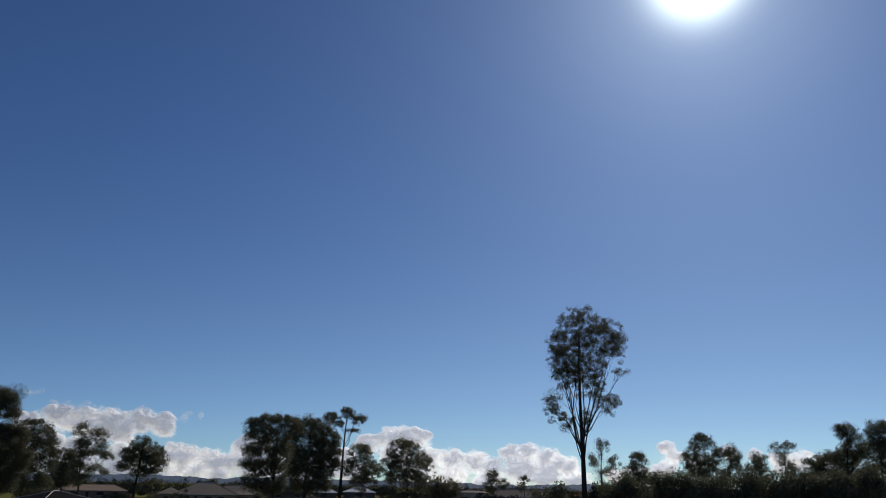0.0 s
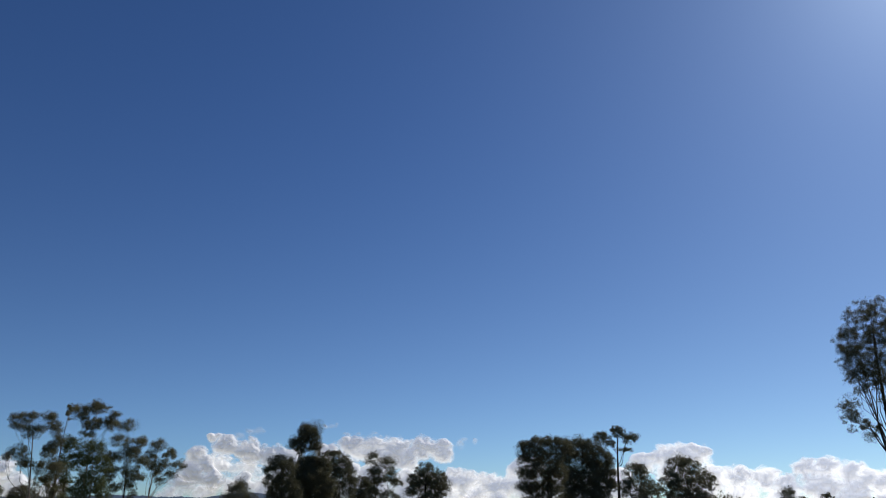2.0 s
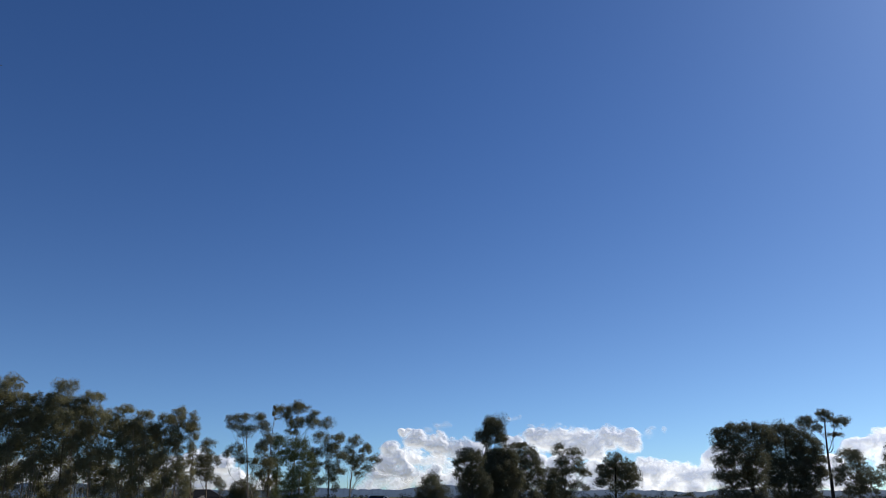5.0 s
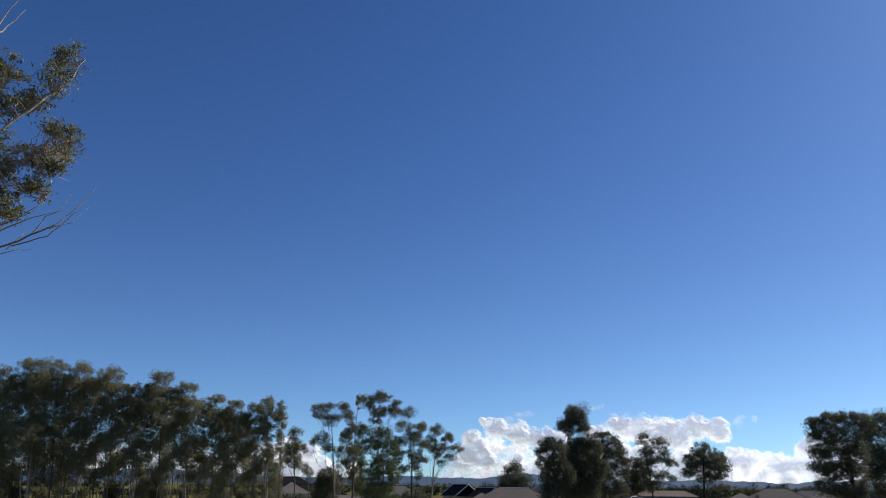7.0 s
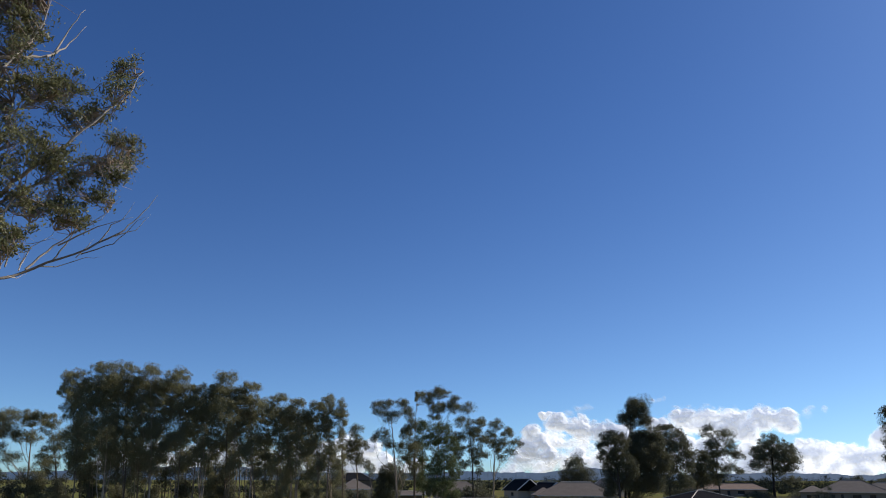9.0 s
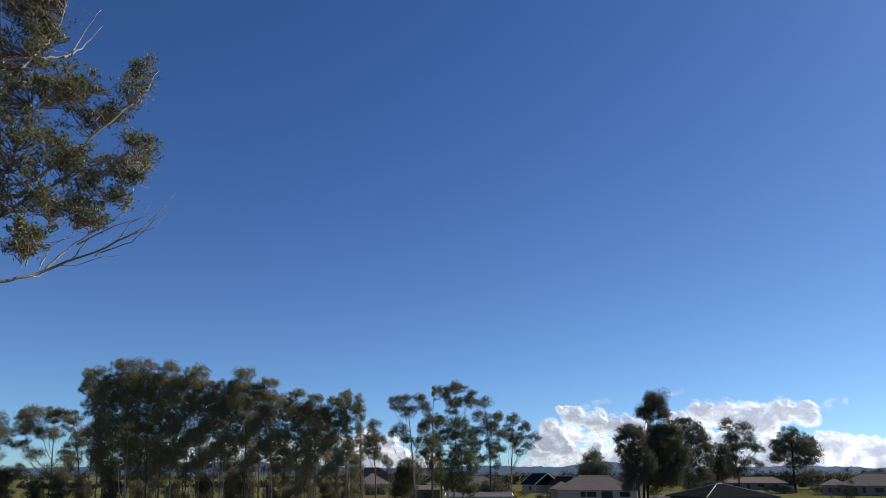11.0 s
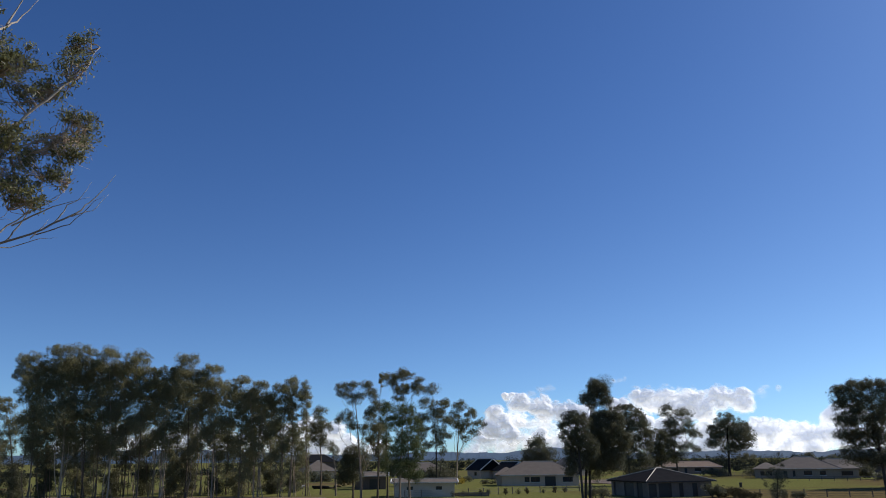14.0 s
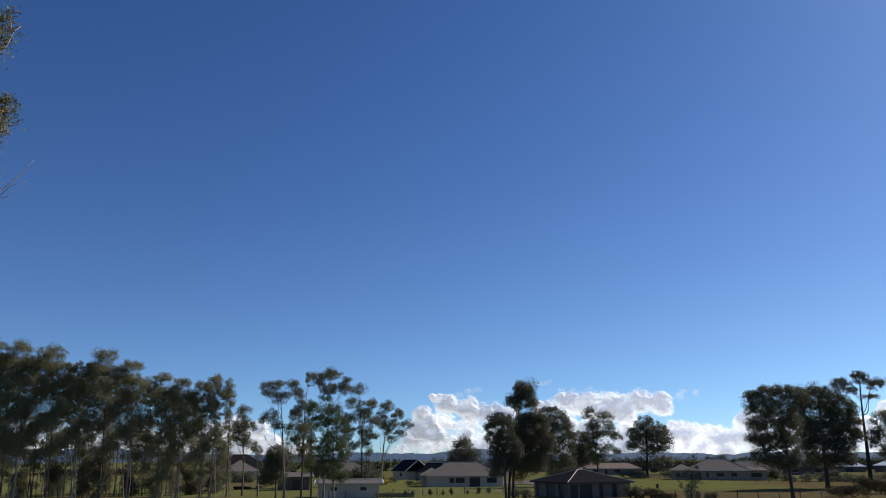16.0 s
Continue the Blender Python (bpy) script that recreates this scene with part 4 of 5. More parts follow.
gum_tree("tall feathery tree with a pointed top", -31.49, 114, [(2.6, 16.3, 1.6, 1.4), (1.3, 14.8, 1.1, 0.8), (3.8, 14.3, 1.0, 0.7), (2.8, 11.6, 1.8, 1.6), (4.8, 11.6, 1.6, 1.4), (1.8, 9.4, 1.8, 2.1), (4.3, 9.1, 2.1, 2.3), (6.0, 8.5, 1.4, 1.9), (2.3, 6.2, 1.8, 1.9), (4.2, 5.9, 1.8, 1.6)], cover=3.0, trunk=0.2)
gum_tree("rounded eucalyptus tree with a leafy crown", -28.25, 190, [(0.3, 17.9, 2.2, 1.2), (2.5, 16.5, 2.0, 1.6), (4.6, 14.6, 1.3, 1.3), (-0.4, 14.9, 2.9, 2.2), (2.7, 12.8, 2.6, 2.3), (-1.3, 10.8, 2.9, 2.6), (1.4, 8.8, 3.5, 2.6), (4.9, 10.1, 1.6, 2.3), (-0.8, 5.7, 2.6, 2.0), (3.7, 5.7, 2.3, 2.0), (1.8, 3.0, 3.5, 1.3)], cover=2.9)
gum_tree("dark low tree behind a tan house", -25.94, 235, [(-0.2, 12.7, 2.5, 1.8), (1.6, 10.1, 2.9, 2.2), (-1.1, 8.4, 2.5, 2.7), (1.8, 6.4, 3.3, 2.2), (-1.7, 4.8, 2.2, 1.8)], cover=3.4)
gum_tree("open-crowned eucalyptus tree beside a tan-roofed house", -24.89, 228, [(-1.7, 19.2, 2.3, 1.6), (2.5, 18.0, 2.8, 1.8), (-1.4, 15.6, 3.0, 1.9), (3.9, 14.7, 2.6, 1.9), (0.5, 12.8, 3.2, 1.8), (5.7, 12.3, 2.1, 1.1), (-1.8, 9.6, 2.3, 1.6), (2.6, 9.1, 2.6, 1.4), (5.8, 8.3, 1.6, 0.9), (0.1, 6.4, 2.5, 1.6)], cover=2.3)
gum_tree("single round-headed eucalyptus tree behind a rail fence", -21.42, 280, [(1.1, 18.1, 4.5, 2.8), (-2.9, 15.2, 3.7, 2.8), (4.9, 15.0, 4.3, 3.2), (0.6, 12.8, 6.0, 3.9), (6.2, 11.3, 3.7, 3.0), (-4.1, 11.3, 2.8, 1.9), (1.1, 8.9, 4.3, 1.9), (6.4, 6.0, 3.9, 0.9)], cover=2.6, trunk=0.5, fork=0.34, fan=True)
gum_tree("dome-shaped dark tree behind a tiled roof", -34.82, 255, [(0.0, 10.4, 3.5, 2.7), (2.5, 7.2, 3.3, 2.7), (-2.5, 6.9, 2.7, 2.7), (0.2, 4.2, 3.9, 2.0)], cover=3.2)
gum_tree("far small dark tree beyond the houses", -16.52, 330, [(0.1, 4.6, 2.3, 2.0), (1.3, 5.9, 1.6, 1.8), (1.6, 3.7, 2.3, 2.0)], cover=2.8)
gum_tree("far small dark tree beyond the houses", -15.13, 330, [(0.1, 3.6, 2.3, 2.0), (1.2, 4.9, 1.6, 1.8), (1.6, 2.8, 2.3, 2.0)], cover=2.8)
gum_tree("far small dark tree beyond the houses", -35.02, 330, [(-0.6, 3.5, 2.3, 2.0), (0.7, 4.9, 1.6, 1.8), (1.3, 2.6, 2.3, 2.0)], cover=2.8)
gum_tree("far small dark tree beyond the houses", -36.91, 330, [(-0.6, 2.0, 2.0, 2.0), (0.6, 3.4, 1.4, 1.8), (1.3, 1.0, 2.0, 2.0)], cover=2.8)
gum_tree("far small dark tree beyond the houses", -14.2, 330, [(-0.1, 2.9, 2.0, 2.0), (1.1, 4.2, 1.4, 1.8), (1.4, 2.1, 2.0, 2.0)], cover=2.8)
gum_tree("young thin-leaved tree on the paddock", -18.57, 124, [(0.5, 4.6, 1.1, 1.1), (-0.5, 3.1, 1.3, 1.0), (1.1, 2.8, 1.3, 1.0), (-0.1, 1.8, 1.1, 0.8)], cover=0.65, trunk=0.1)
gum_tree("slender eucalyptus tree with high leafy clumps", -47.95, 120, [(-3.3, 17.1, 1.4, 1.1), (-2.0, 17.8, 1.1, 0.8), (-1.7, 15.8, 1.0, 0.8), (0.2, 17.7, 1.2, 0.8), (-0.4, 16.2, 0.8, 0.6), (-2.6, 12.9, 1.4, 0.9), (-1.5, 11.7, 1.2, 0.7), (-3.9, 12.3, 0.6, 0.4), (0.5, 11.1, 0.9, 0.8)], cover=2.3, trunk=0.18, fork=0.4, fan=False)
gum_tree("straight slender eucalyptus tree with tufted foliage", -46.75, 122, [(0.3, 19.0, 0.3, 1.3), (-1.0, 16.8, 1.1, 0.9), (-0.4, 15.0, 0.9, 0.8), (-1.3, 13.2, 1.3, 1.3), (-0.5, 11.0, 1.4, 1.3), (-1.5, 9.4, 1.2, 1.1), (-0.2, 7.7, 1.1, 1.3)], cover=2.6, trunk=0.18, fork=0.4, fan=False)
gum_tree("tall eucalyptus tree with a high spreading crown", -45.12, 130, [(-1.8, 19.8, 1.8, 1.2), (0.9, 20.6, 1.7, 1.0), (0.2, 18.1, 2.0, 1.0), (2.7, 18.1, 1.3, 0.9), (-0.4, 16.5, 1.0, 0.5), (3.1, 19.6, 0.9, 0.8)], cover=2.7, trunk=0.18, fork=0.4, fan=False)
gum_tree("bushy bright green eucalyptus tree", -44.39, 117, [(-0.9, 13.5, 1.9, 1.2), (-2.3, 11.8, 1.6, 1.4), (0.4, 11.6, 1.6, 1.4), (-0.5, 9.3, 2.2, 1.6), (-1.8, 7.3, 1.6, 1.4), (1.1, 7.4, 1.3, 1.5), (-0.6, 5.2, 2.2, 1.5), (1.1, 3.9, 1.6, 0.9), (-2.5, 5.0, 1.3, 1.3)], cover=2.7, trunk=0.18, fork=0.4, fan=False)
gum_tree("thin green eucalyptus sapling in a clump", -46.02, 126, [(-0.5, 14.2, 1.4, 1.4), (-0.9, 11.5, 1.4, 1.5), (-0.4, 8.6, 1.2, 1.5), (-0.6, 6.1, 1.1, 1.3)], cover=2.2, trunk=0.18, fork=0.4, fan=False)
gum_tree("eucalyptus tree with an upswept crown and pale trunk", -42.37, 196, [(-1.2, 23.8, 1.8, 1.5), (-2.3, 20.4, 2.6, 1.2), (1.7, 20.1, 2.1, 1.4), (0.3, 17.5, 3.0, 2.0), (-3.3, 16.5, 2.1, 1.8), (2.8, 15.4, 1.4, 1.8), (-0.3, 13.7, 2.7, 1.2), (-4.3, 12.6, 1.8, 2.1), (1.5, 8.3, 1.1, 0.8), (0.5, 11.0, 1.8, 1.4), (-2.0, 10.0, 1.5, 1.2), (2.2, 12.3, 1.5, 1.4)], cover=2.3, trunk=0.18, fork=0.3, fan=True, stems=2, bark=BARK_DARK)
gum_tree("vase-shaped eucalyptus tree with pale forked trunk", -40.87, 200, [(1.0, 20.0, 2.0, 1.5), (4.0, 17.8, 2.0, 1.4), (-0.3, 17.1, 1.5, 1.7), (2.9, 15.3, 2.6, 1.2), (6.3, 15.3, 1.4, 1.2), (1.0, 13.4, 1.4, 0.9), (4.4, 13.0, 1.6, 0.9), (2.2, 11.4, 1.2, 0.9), (0.2, 15.0, 1.4, 1.0)], cover=2.3, trunk=0.2, fork=0.3, fan=True)
gum_tree("dark young tree with dense foliage on the grass", -48.54, 136, [(-0.2, 7.8, 1.8, 1.3), (-1.3, 5.9, 1.9, 1.8), (1.3, 6.3, 1.7, 1.9), (0.0, 3.6, 2.1, 1.5), (-2.0, 3.1, 1.2, 1.2)], cover=2.9, trunk=0.18, fork=0.4, fan=False)
gum_tree("slender eucalyptus tree at the edge of a grove", -50.91, 150, [(-0.7, 15.2, 1.4, 1.2), (-1.3, 13.0, 1.7, 1.5), (0.4, 12.4, 1.4, 1.5), (-0.5, 9.9, 1.5, 1.2), (-1.8, 11.1, 1.4, 1.6)], cover=2.3, trunk=0.18, fork=0.4, fan=False)
gum_tree("slender sapling at the edge of a grove", -49.81, 146, [(-1.2, 9.2, 0.8, 1.0), (-0.5, 7.9, 1.0, 0.9)], cover=1.8, trunk=0.18, fork=0.4, fan=False)
shrub("dark hedge below slender trees", -42.78, 205, [(-0.8, 2.4, 3.2, 1.6), (2.9, 2.9, 3.5, 1.9)], cover=3)
shrub("dark shrubs beside a pale house", -51.38, 240, [(-0.6, 1.8, 2.6, 1.3), (3.6, 1.4, 2.4, 1.1)], cover=3)
gum_tree("tall slender eucalyptus tree in a dense grove", -70.11, 146, [(-2.5, 23.7, 2.0, 1.2), (-3.2, 21.4, 1.7, 2.0), (-1.2, 21.1, 1.7, 2.0), (-2.0, 17.7, 2.0, 2.7), (-0.6, 14.6, 1.5, 2.0), (-1.7, 12.1, 2.3, 2.7), (-0.2, 8.8, 2.2, 2.5)], cover=2.3, trunk=0.125, fork=0.45, stems=4, fan=True)
gum_tree("tall slender pale-trunked eucalyptus tree in a dense grove", -68.28, 146, [(-2.7, 25.4, 2.3, 1.2), (-3.6, 23.1, 2.0, 2.0), (-1.3, 22.7, 2.0, 2.0), (-2.3, 19.3, 2.3, 2.7), (-0.7, 16.1, 1.8, 2.0), (-2.1, 13.6, 2.8, 2.7), (-0.4, 10.2, 2.6, 2.5)], cover=2.3, trunk=0.125, fork=0.45, stems=5, fan=False)
gum_tree("tall slender eucalyptus tree in a dense grove", -66.97, 146, [(-2.4, 25.3, 2.2, 1.2), (-3.3, 22.9, 1.9, 2.0), (-1.1, 22.6, 1.9, 2.0), (-2.0, 19.1, 2.2, 2.7), (-0.5, 15.9, 1.6, 2.0), (-1.8, 13.3, 2.6, 2.7), (-0.3, 9.9, 2.4, 2.5)], cover=2.3, trunk=0.125, fork=0.45, stems=4, fan=False)
gum_tree("tall slender pale-trunked eucalyptus tree in a dense grove", -65.37, 146, [(-2.4, 24.9, 2.3, 1.2), (-3.4, 22.5, 2.0, 2.0), (-1.0, 22.2, 2.0, 2.0), (-2.0, 18.7, 2.3, 2.7), (-0.5, 15.5, 1.8, 2.0), (-2.0, 12.9, 2.8, 2.7), (-0.3, 9.4, 2.6, 2.5)], cover=2.3, trunk=0.125, fork=0.45, stems=5, fan=True)
gum_tree("tall slender eucalyptus tree in a dense grove", -63.51, 146, [(-2.1, 24.5, 2.7, 1.2), (-3.4, 22.1, 2.4, 2.0), (-0.5, 21.7, 2.4, 2.0), (-1.9, 18.2, 2.7, 2.7), (-0.1, 14.9, 2.0, 2.0), (-1.9, 12.3, 2.4, 2.2), (-0.0, 8.8, 1.9, 2.5)], cover=2.3, trunk=0.125, fork=0.45, stems=4, fan=False)
gum_tree("tall slender pale-trunked eucalyptus tree in a dense grove", -62.04, 146, [(-1.3, 22.2, 2.2, 1.2), (-2.3, 19.8, 1.9, 2.0), (0.0, 19.4, 1.9, 2.0), (-1.1, 15.9, 2.2, 2.7), (0.4, 12.6, 1.6, 2.0), (-1.1, 10.0, 1.9, 2.2)], cover=2.3, trunk=0.125, fork=0.45, stems=5, fan=False)
gum_tree("tall slender eucalyptus tree in a dense grove", -60.36, 146, [(-1.2, 24.4, 2.5, 1.2), (-2.5, 21.9, 2.2, 2.0), (0.3, 21.6, 2.2, 2.0), (-1.1, 18.0, 2.5, 2.7), (0.6, 14.7, 1.9, 2.0), (-1.2, 12.0, 2.2, 2.2), (0.6, 8.5, 1.7, 2.5)], cover=2.3, trunk=0.125, fork=0.45, stems=4, fan=True)
gum_tree("tall slender pale-trunked eucalyptus tree in a dense grove", -58.61, 146, [(-1.6, 22.8, 2.0, 1.2), (-2.6, 20.3, 1.7, 2.0), (-0.4, 19.9, 1.7, 2.0), (-1.5, 16.4, 2.0, 2.7), (-0.1, 13.0, 1.5, 2.0), (-1.6, 10.4, 1.7, 2.2)], cover=2.3, trunk=0.125, fork=0.45, stems=5, fan=False)
gum_tree("tall slender eucalyptus tree in a dense grove", -56.73, 146, [(-0.8, 20.5, 2.0, 1.2), (-1.8, 18.0, 1.7, 2.0), (0.4, 17.6, 1.7, 2.0), (-0.7, 14.1, 2.0, 2.7), (0.6, 10.8, 1.5, 2.0), (-0.9, 8.1, 1.7, 2.2), (0.6, 4.6, 1.4, 2.5)], cover=2.3, trunk=0.125, fork=0.45, stems=4, fan=False)
gum_tree("tall slender pale-trunked eucalyptus tree in a dense grove", -55.41, 146, [(-0.6, 20.1, 1.8, 1.2), (-1.6, 17.7, 1.6, 2.0), (0.5, 17.2, 1.6, 2.0), (-0.5, 13.6, 1.8, 2.7), (0.7, 10.3, 1.3, 2.0), (-0.7, 7.7, 1.6, 2.2)], cover=2.3, trunk=0.125, fork=0.45, stems=5, fan=True)
gum_tree("tall slender eucalyptus tree in a dense grove", -53.82, 146, [(-1.1, 19.3, 1.6, 1.2), (-2.0, 16.8, 1.4, 2.0), (-0.1, 16.4, 1.4, 2.0), (-1.0, 12.8, 1.6, 2.7), (0.0, 9.5, 1.2, 2.0), (-1.2, 6.8, 1.4, 2.2), (-0.1, 3.3, 1.1, 2.5)], cover=2.3, trunk=0.125, fork=0.45, stems=4, fan=False)
gum_tree("tall slender pale-trunked eucalyptus tree in a dense grove", -53.09, 146, [(-0.6, 21.0, 1.5, 1.2), (-1.5, 18.5, 1.3, 2.0), (0.3, 18.1, 1.3, 2.0), (-0.6, 14.5, 1.5, 2.7), (0.4, 11.1, 1.1, 2.0), (-0.8, 8.4, 1.3, 2.2)], cover=2.3, trunk=0.125, fork=0.45, stems=5, fan=False)
gum_tree("tall slender eucalyptus tree in a dense grove", -51.99, 146, [(-0.8, 20.1, 0.8, 1.2), (-1.2, 17.7, 0.7, 2.0), (-0.3, 17.2, 0.7, 2.0), (-0.7, 13.6, 0.8, 2.7), (-0.1, 10.3, 0.6, 2.0), (-0.7, 7.6, 0.7, 2.2), (-0.1, 4.0, 0.6, 2.5)], cover=2.3, trunk=0.125, fork=0.45, stems=4, fan=True)
gum_tree("tall slender pale-trunked eucalyptus tree in a dense grove", -69.18, 160, [(-2.5, 23.1, 2.6, 1.4), (-3.5, 20.5, 2.2, 2.2), (-1.0, 20.2, 2.2, 2.2), (-2.0, 16.5, 2.6, 3.0), (-0.4, 13.1, 1.9, 2.2), (-1.8, 10.4, 3.0, 3.0), (-0.0, 6.7, 2.9, 2.7)], cover=2.3, trunk=0.125, fork=0.45, stems=5, fan=False)
gum_tree("tall slender eucalyptus tree in a dense grove", -67.54, 160, [(-2.6, 24.0, 2.6, 1.4), (-3.7, 21.4, 2.2, 2.2), (-1.1, 21.1, 2.2, 2.2), (-2.2, 17.3, 2.6, 3.0), (-0.5, 13.9, 1.9, 2.2), (-2.0, 11.1, 3.0, 3.0), (-0.2, 7.4, 2.9, 2.7)], cover=2.3, trunk=0.125, fork=0.45, stems=4, fan=False)
gum_tree("tall slender pale-trunked eucalyptus tree in a dense grove", -66.13, 160, [(-2.0, 23.8, 2.4, 1.4), (-3.0, 21.2, 2.1, 2.2), (-0.6, 20.8, 2.1, 2.2), (-1.6, 17.1, 2.4, 3.0), (0.0, 13.6, 1.8, 2.2), (-1.5, 10.8, 2.8, 3.0), (0.3, 7.1, 2.7, 2.7)], cover=2.3, trunk=0.125, fork=0.45, stems=5, fan=True)
gum_tree("tall slender eucalyptus tree in a dense grove", -64.36, 160, [(-2.2, 23.5, 2.6, 1.4), (-3.4, 20.9, 2.2, 2.2), (-0.7, 20.5, 2.2, 2.2), (-1.9, 16.7, 2.6, 3.0), (-0.2, 13.2, 1.9, 2.2), (-1.8, 10.4, 2.2, 2.5), (0.0, 6.6, 1.8, 2.7)], cover=2.3, trunk=0.125, fork=0.45, stems=4, fan=False)
gum_tree("tall slender pale-trunked eucalyptus tree in a dense grove", -62.49, 160, [(-2.0, 21.6, 2.4, 1.4), (-3.1, 19.0, 2.1, 2.2), (-0.6, 18.6, 2.1, 2.2), (-1.7, 14.7, 2.4, 3.0), (-0.1, 11.2, 1.8, 2.2), (-1.7, 8.4, 2.1, 2.5)], cover=2.3, trunk=0.125, fork=0.45, stems=5, fan=False)
gum_tree("tall slender eucalyptus tree in a dense grove", -61.06, 160, [(-1.6, 22.8, 2.4, 1.4), (-2.8, 20.2, 2.1, 2.2), (-0.2, 19.7, 2.1, 2.2), (-1.4, 15.9, 2.4, 3.0), (0.2, 12.3, 1.8, 2.2), (-1.5, 9.5, 2.1, 2.5), (0.3, 5.6, 1.6, 2.7)], cover=2.3, trunk=0.125, fork=0.45, stems=4, fan=True)
gum_tree("tall slender pale-trunked eucalyptus tree in a dense grove", -59.35, 160, [(-1.6, 21.7, 2.2, 1.4), (-2.7, 19.1, 1.9, 2.2), (-0.3, 18.6, 1.9, 2.2), (-1.4, 14.8, 2.2, 3.0), (0.1, 11.2, 1.6, 2.2), (-1.5, 8.3, 1.9, 2.5)], cover=2.3, trunk=0.125, fork=0.45, stems=5, fan=False)
gum_tree("tall slender eucalyptus tree in a dense grove", -57.63, 160, [(-1.3, 20.9, 2.0, 1.4), (-2.3, 18.2, 1.7, 2.2), (-0.1, 17.8, 1.7, 2.2), (-1.1, 13.9, 2.0, 3.0), (0.2, 10.3, 1.5, 2.2), (-1.3, 7.4, 1.7, 2.5), (0.2, 3.5, 1.4, 2.7)], cover=2.3, trunk=0.125, fork=0.45, stems=4, fan=False)
gum_tree("tall slender pale-trunked eucalyptus tree in a dense grove", -56.07, 160, [(-0.5, 19.3, 1.8, 1.4), (-1.4, 16.6, 1.6, 2.2), (0.6, 16.2, 1.6, 2.2), (-0.4, 12.3, 1.8, 3.0), (0.8, 8.7, 1.3, 2.2), (-0.5, 5.8, 1.6, 2.5)], cover=2.3, trunk=0.125, fork=0.45, stems=5, fan=True)
gum_tree("tall slender eucalyptus tree in a dense grove", -54.55, 160, [(-0.9, 18.1, 1.8, 1.4), (-1.9, 15.5, 1.6, 2.2), (0.1, 15.0, 1.6, 2.2), (-0.9, 11.1, 1.8, 3.0), (0.3, 7.5, 1.3, 2.2), (-1.0, 4.7, 1.6, 2.5), (0.3, 0.8, 1.2, 2.7)], cover=2.3, trunk=0.125, fork=0.45, stems=4, fan=False)
gum_tree("slender leafy sapling beneath taller grove trees", -69.7, 168, [(-2.2, 15.3, 2.1, 2.1), (-0.6, 12.4, 1.9, 2.3), (-1.7, 10.0, 1.7, 1.8), (-0.4, 7.2, 1.8, 1.6)], cover=2.2, trunk=0.1, fork=0.4, stems=2)
gum_tree("slender leafy sapling beneath taller grove trees", -67.94, 172, [(-2.0, 13.8, 2.1, 2.1), (-0.3, 10.9, 2.0, 2.4), (-1.5, 8.4, 1.7, 1.9), (-0.2, 5.5, 1.9, 1.6)], cover=2.2, trunk=0.1, fork=0.4, stems=2)
gum_tree("slender leafy sapling beneath taller grove trees", -66.25, 176, [(-1.8, 12.9, 2.2, 2.2), (-0.1, 9.8, 2.0, 2.4), (-1.4, 7.2, 1.8, 1.9), (0.0, 4.2, 1.9, 1.6)], cover=2.2, trunk=0.1, fork=0.4, stems=2)
gum_tree("slender leafy sapling beneath taller grove trees", -64.85, 168, [(-2.0, 15.5, 2.1, 2.1), (-0.3, 12.5, 1.9, 2.3), (-1.6, 10.0, 1.7, 1.8), (-0.2, 7.1, 1.8, 1.6)], cover=2.2, trunk=0.1, fork=0.4, stems=2)
gum_tree("slender leafy sapling beneath taller grove trees", -63.17, 172, [(-1.7, 13.9, 2.1, 2.1), (0.0, 10.9, 2.0, 2.4), (-1.4, 8.3, 1.7, 1.9)], cover=2.2, trunk=0.1, fork=0.4, stems=2)
gum_tree("slender leafy sapling beneath taller grove trees", -61.64, 176, [(-1.6, 12.9, 2.2, 2.2), (0.2, 9.8, 2.0, 2.4), (-1.3, 7.1, 1.8, 1.9), (0.1, 4.0, 1.9, 1.6)], cover=2.2, trunk=0.1, fork=0.4, stems=2)
gum_tree("slender leafy sapling beneath taller grove trees", -59.9, 168, [(-1.6, 14.4, 2.1, 2.1), (0.2, 11.3, 1.9, 2.3), (-1.3, 8.8, 1.7, 1.8)], cover=2.2, trunk=0.1, fork=0.4, stems=2)
gum_tree("slender leafy sapling beneath taller grove trees", -58.32, 172, [(-1.4, 13.3, 2.1, 2.1), (0.3, 10.2, 2.0, 2.4), (-1.2, 7.6, 1.7, 1.9), (0.2, 4.5, 1.9, 1.6)], cover=2.2, trunk=0.1, fork=0.4, stems=2)
gum_tree("slender leafy sapling beneath taller grove trees", -57.13, 176, [(-1.3, 12.9, 2.2, 2.2), (0.5, 9.7, 2.0, 2.4), (-1.1, 7.0, 1.8, 1.9)], cover=2.2, trunk=0.1, fork=0.4, stems=2)
gum_tree("slender leafy sapling beneath taller grove trees", -55.72, 168, [(-1.2, 12.0, 2.1, 2.1), (0.5, 8.9, 1.9, 2.3), (-1.0, 6.4, 1.7, 1.8), (0.3, 3.3, 1.8, 1.6)], cover=2.2, trunk=0.1, fork=0.4, stems=2)
gum_tree("slender leafy sapling beneath taller grove trees", -54.1, 172, [(-1.1, 12.7, 2.1, 2.1), (0.6, 9.5, 2.0, 2.4), (-1.0, 6.9, 1.7, 1.9)], cover=2.2, trunk=0.1, fork=0.4, stems=2)
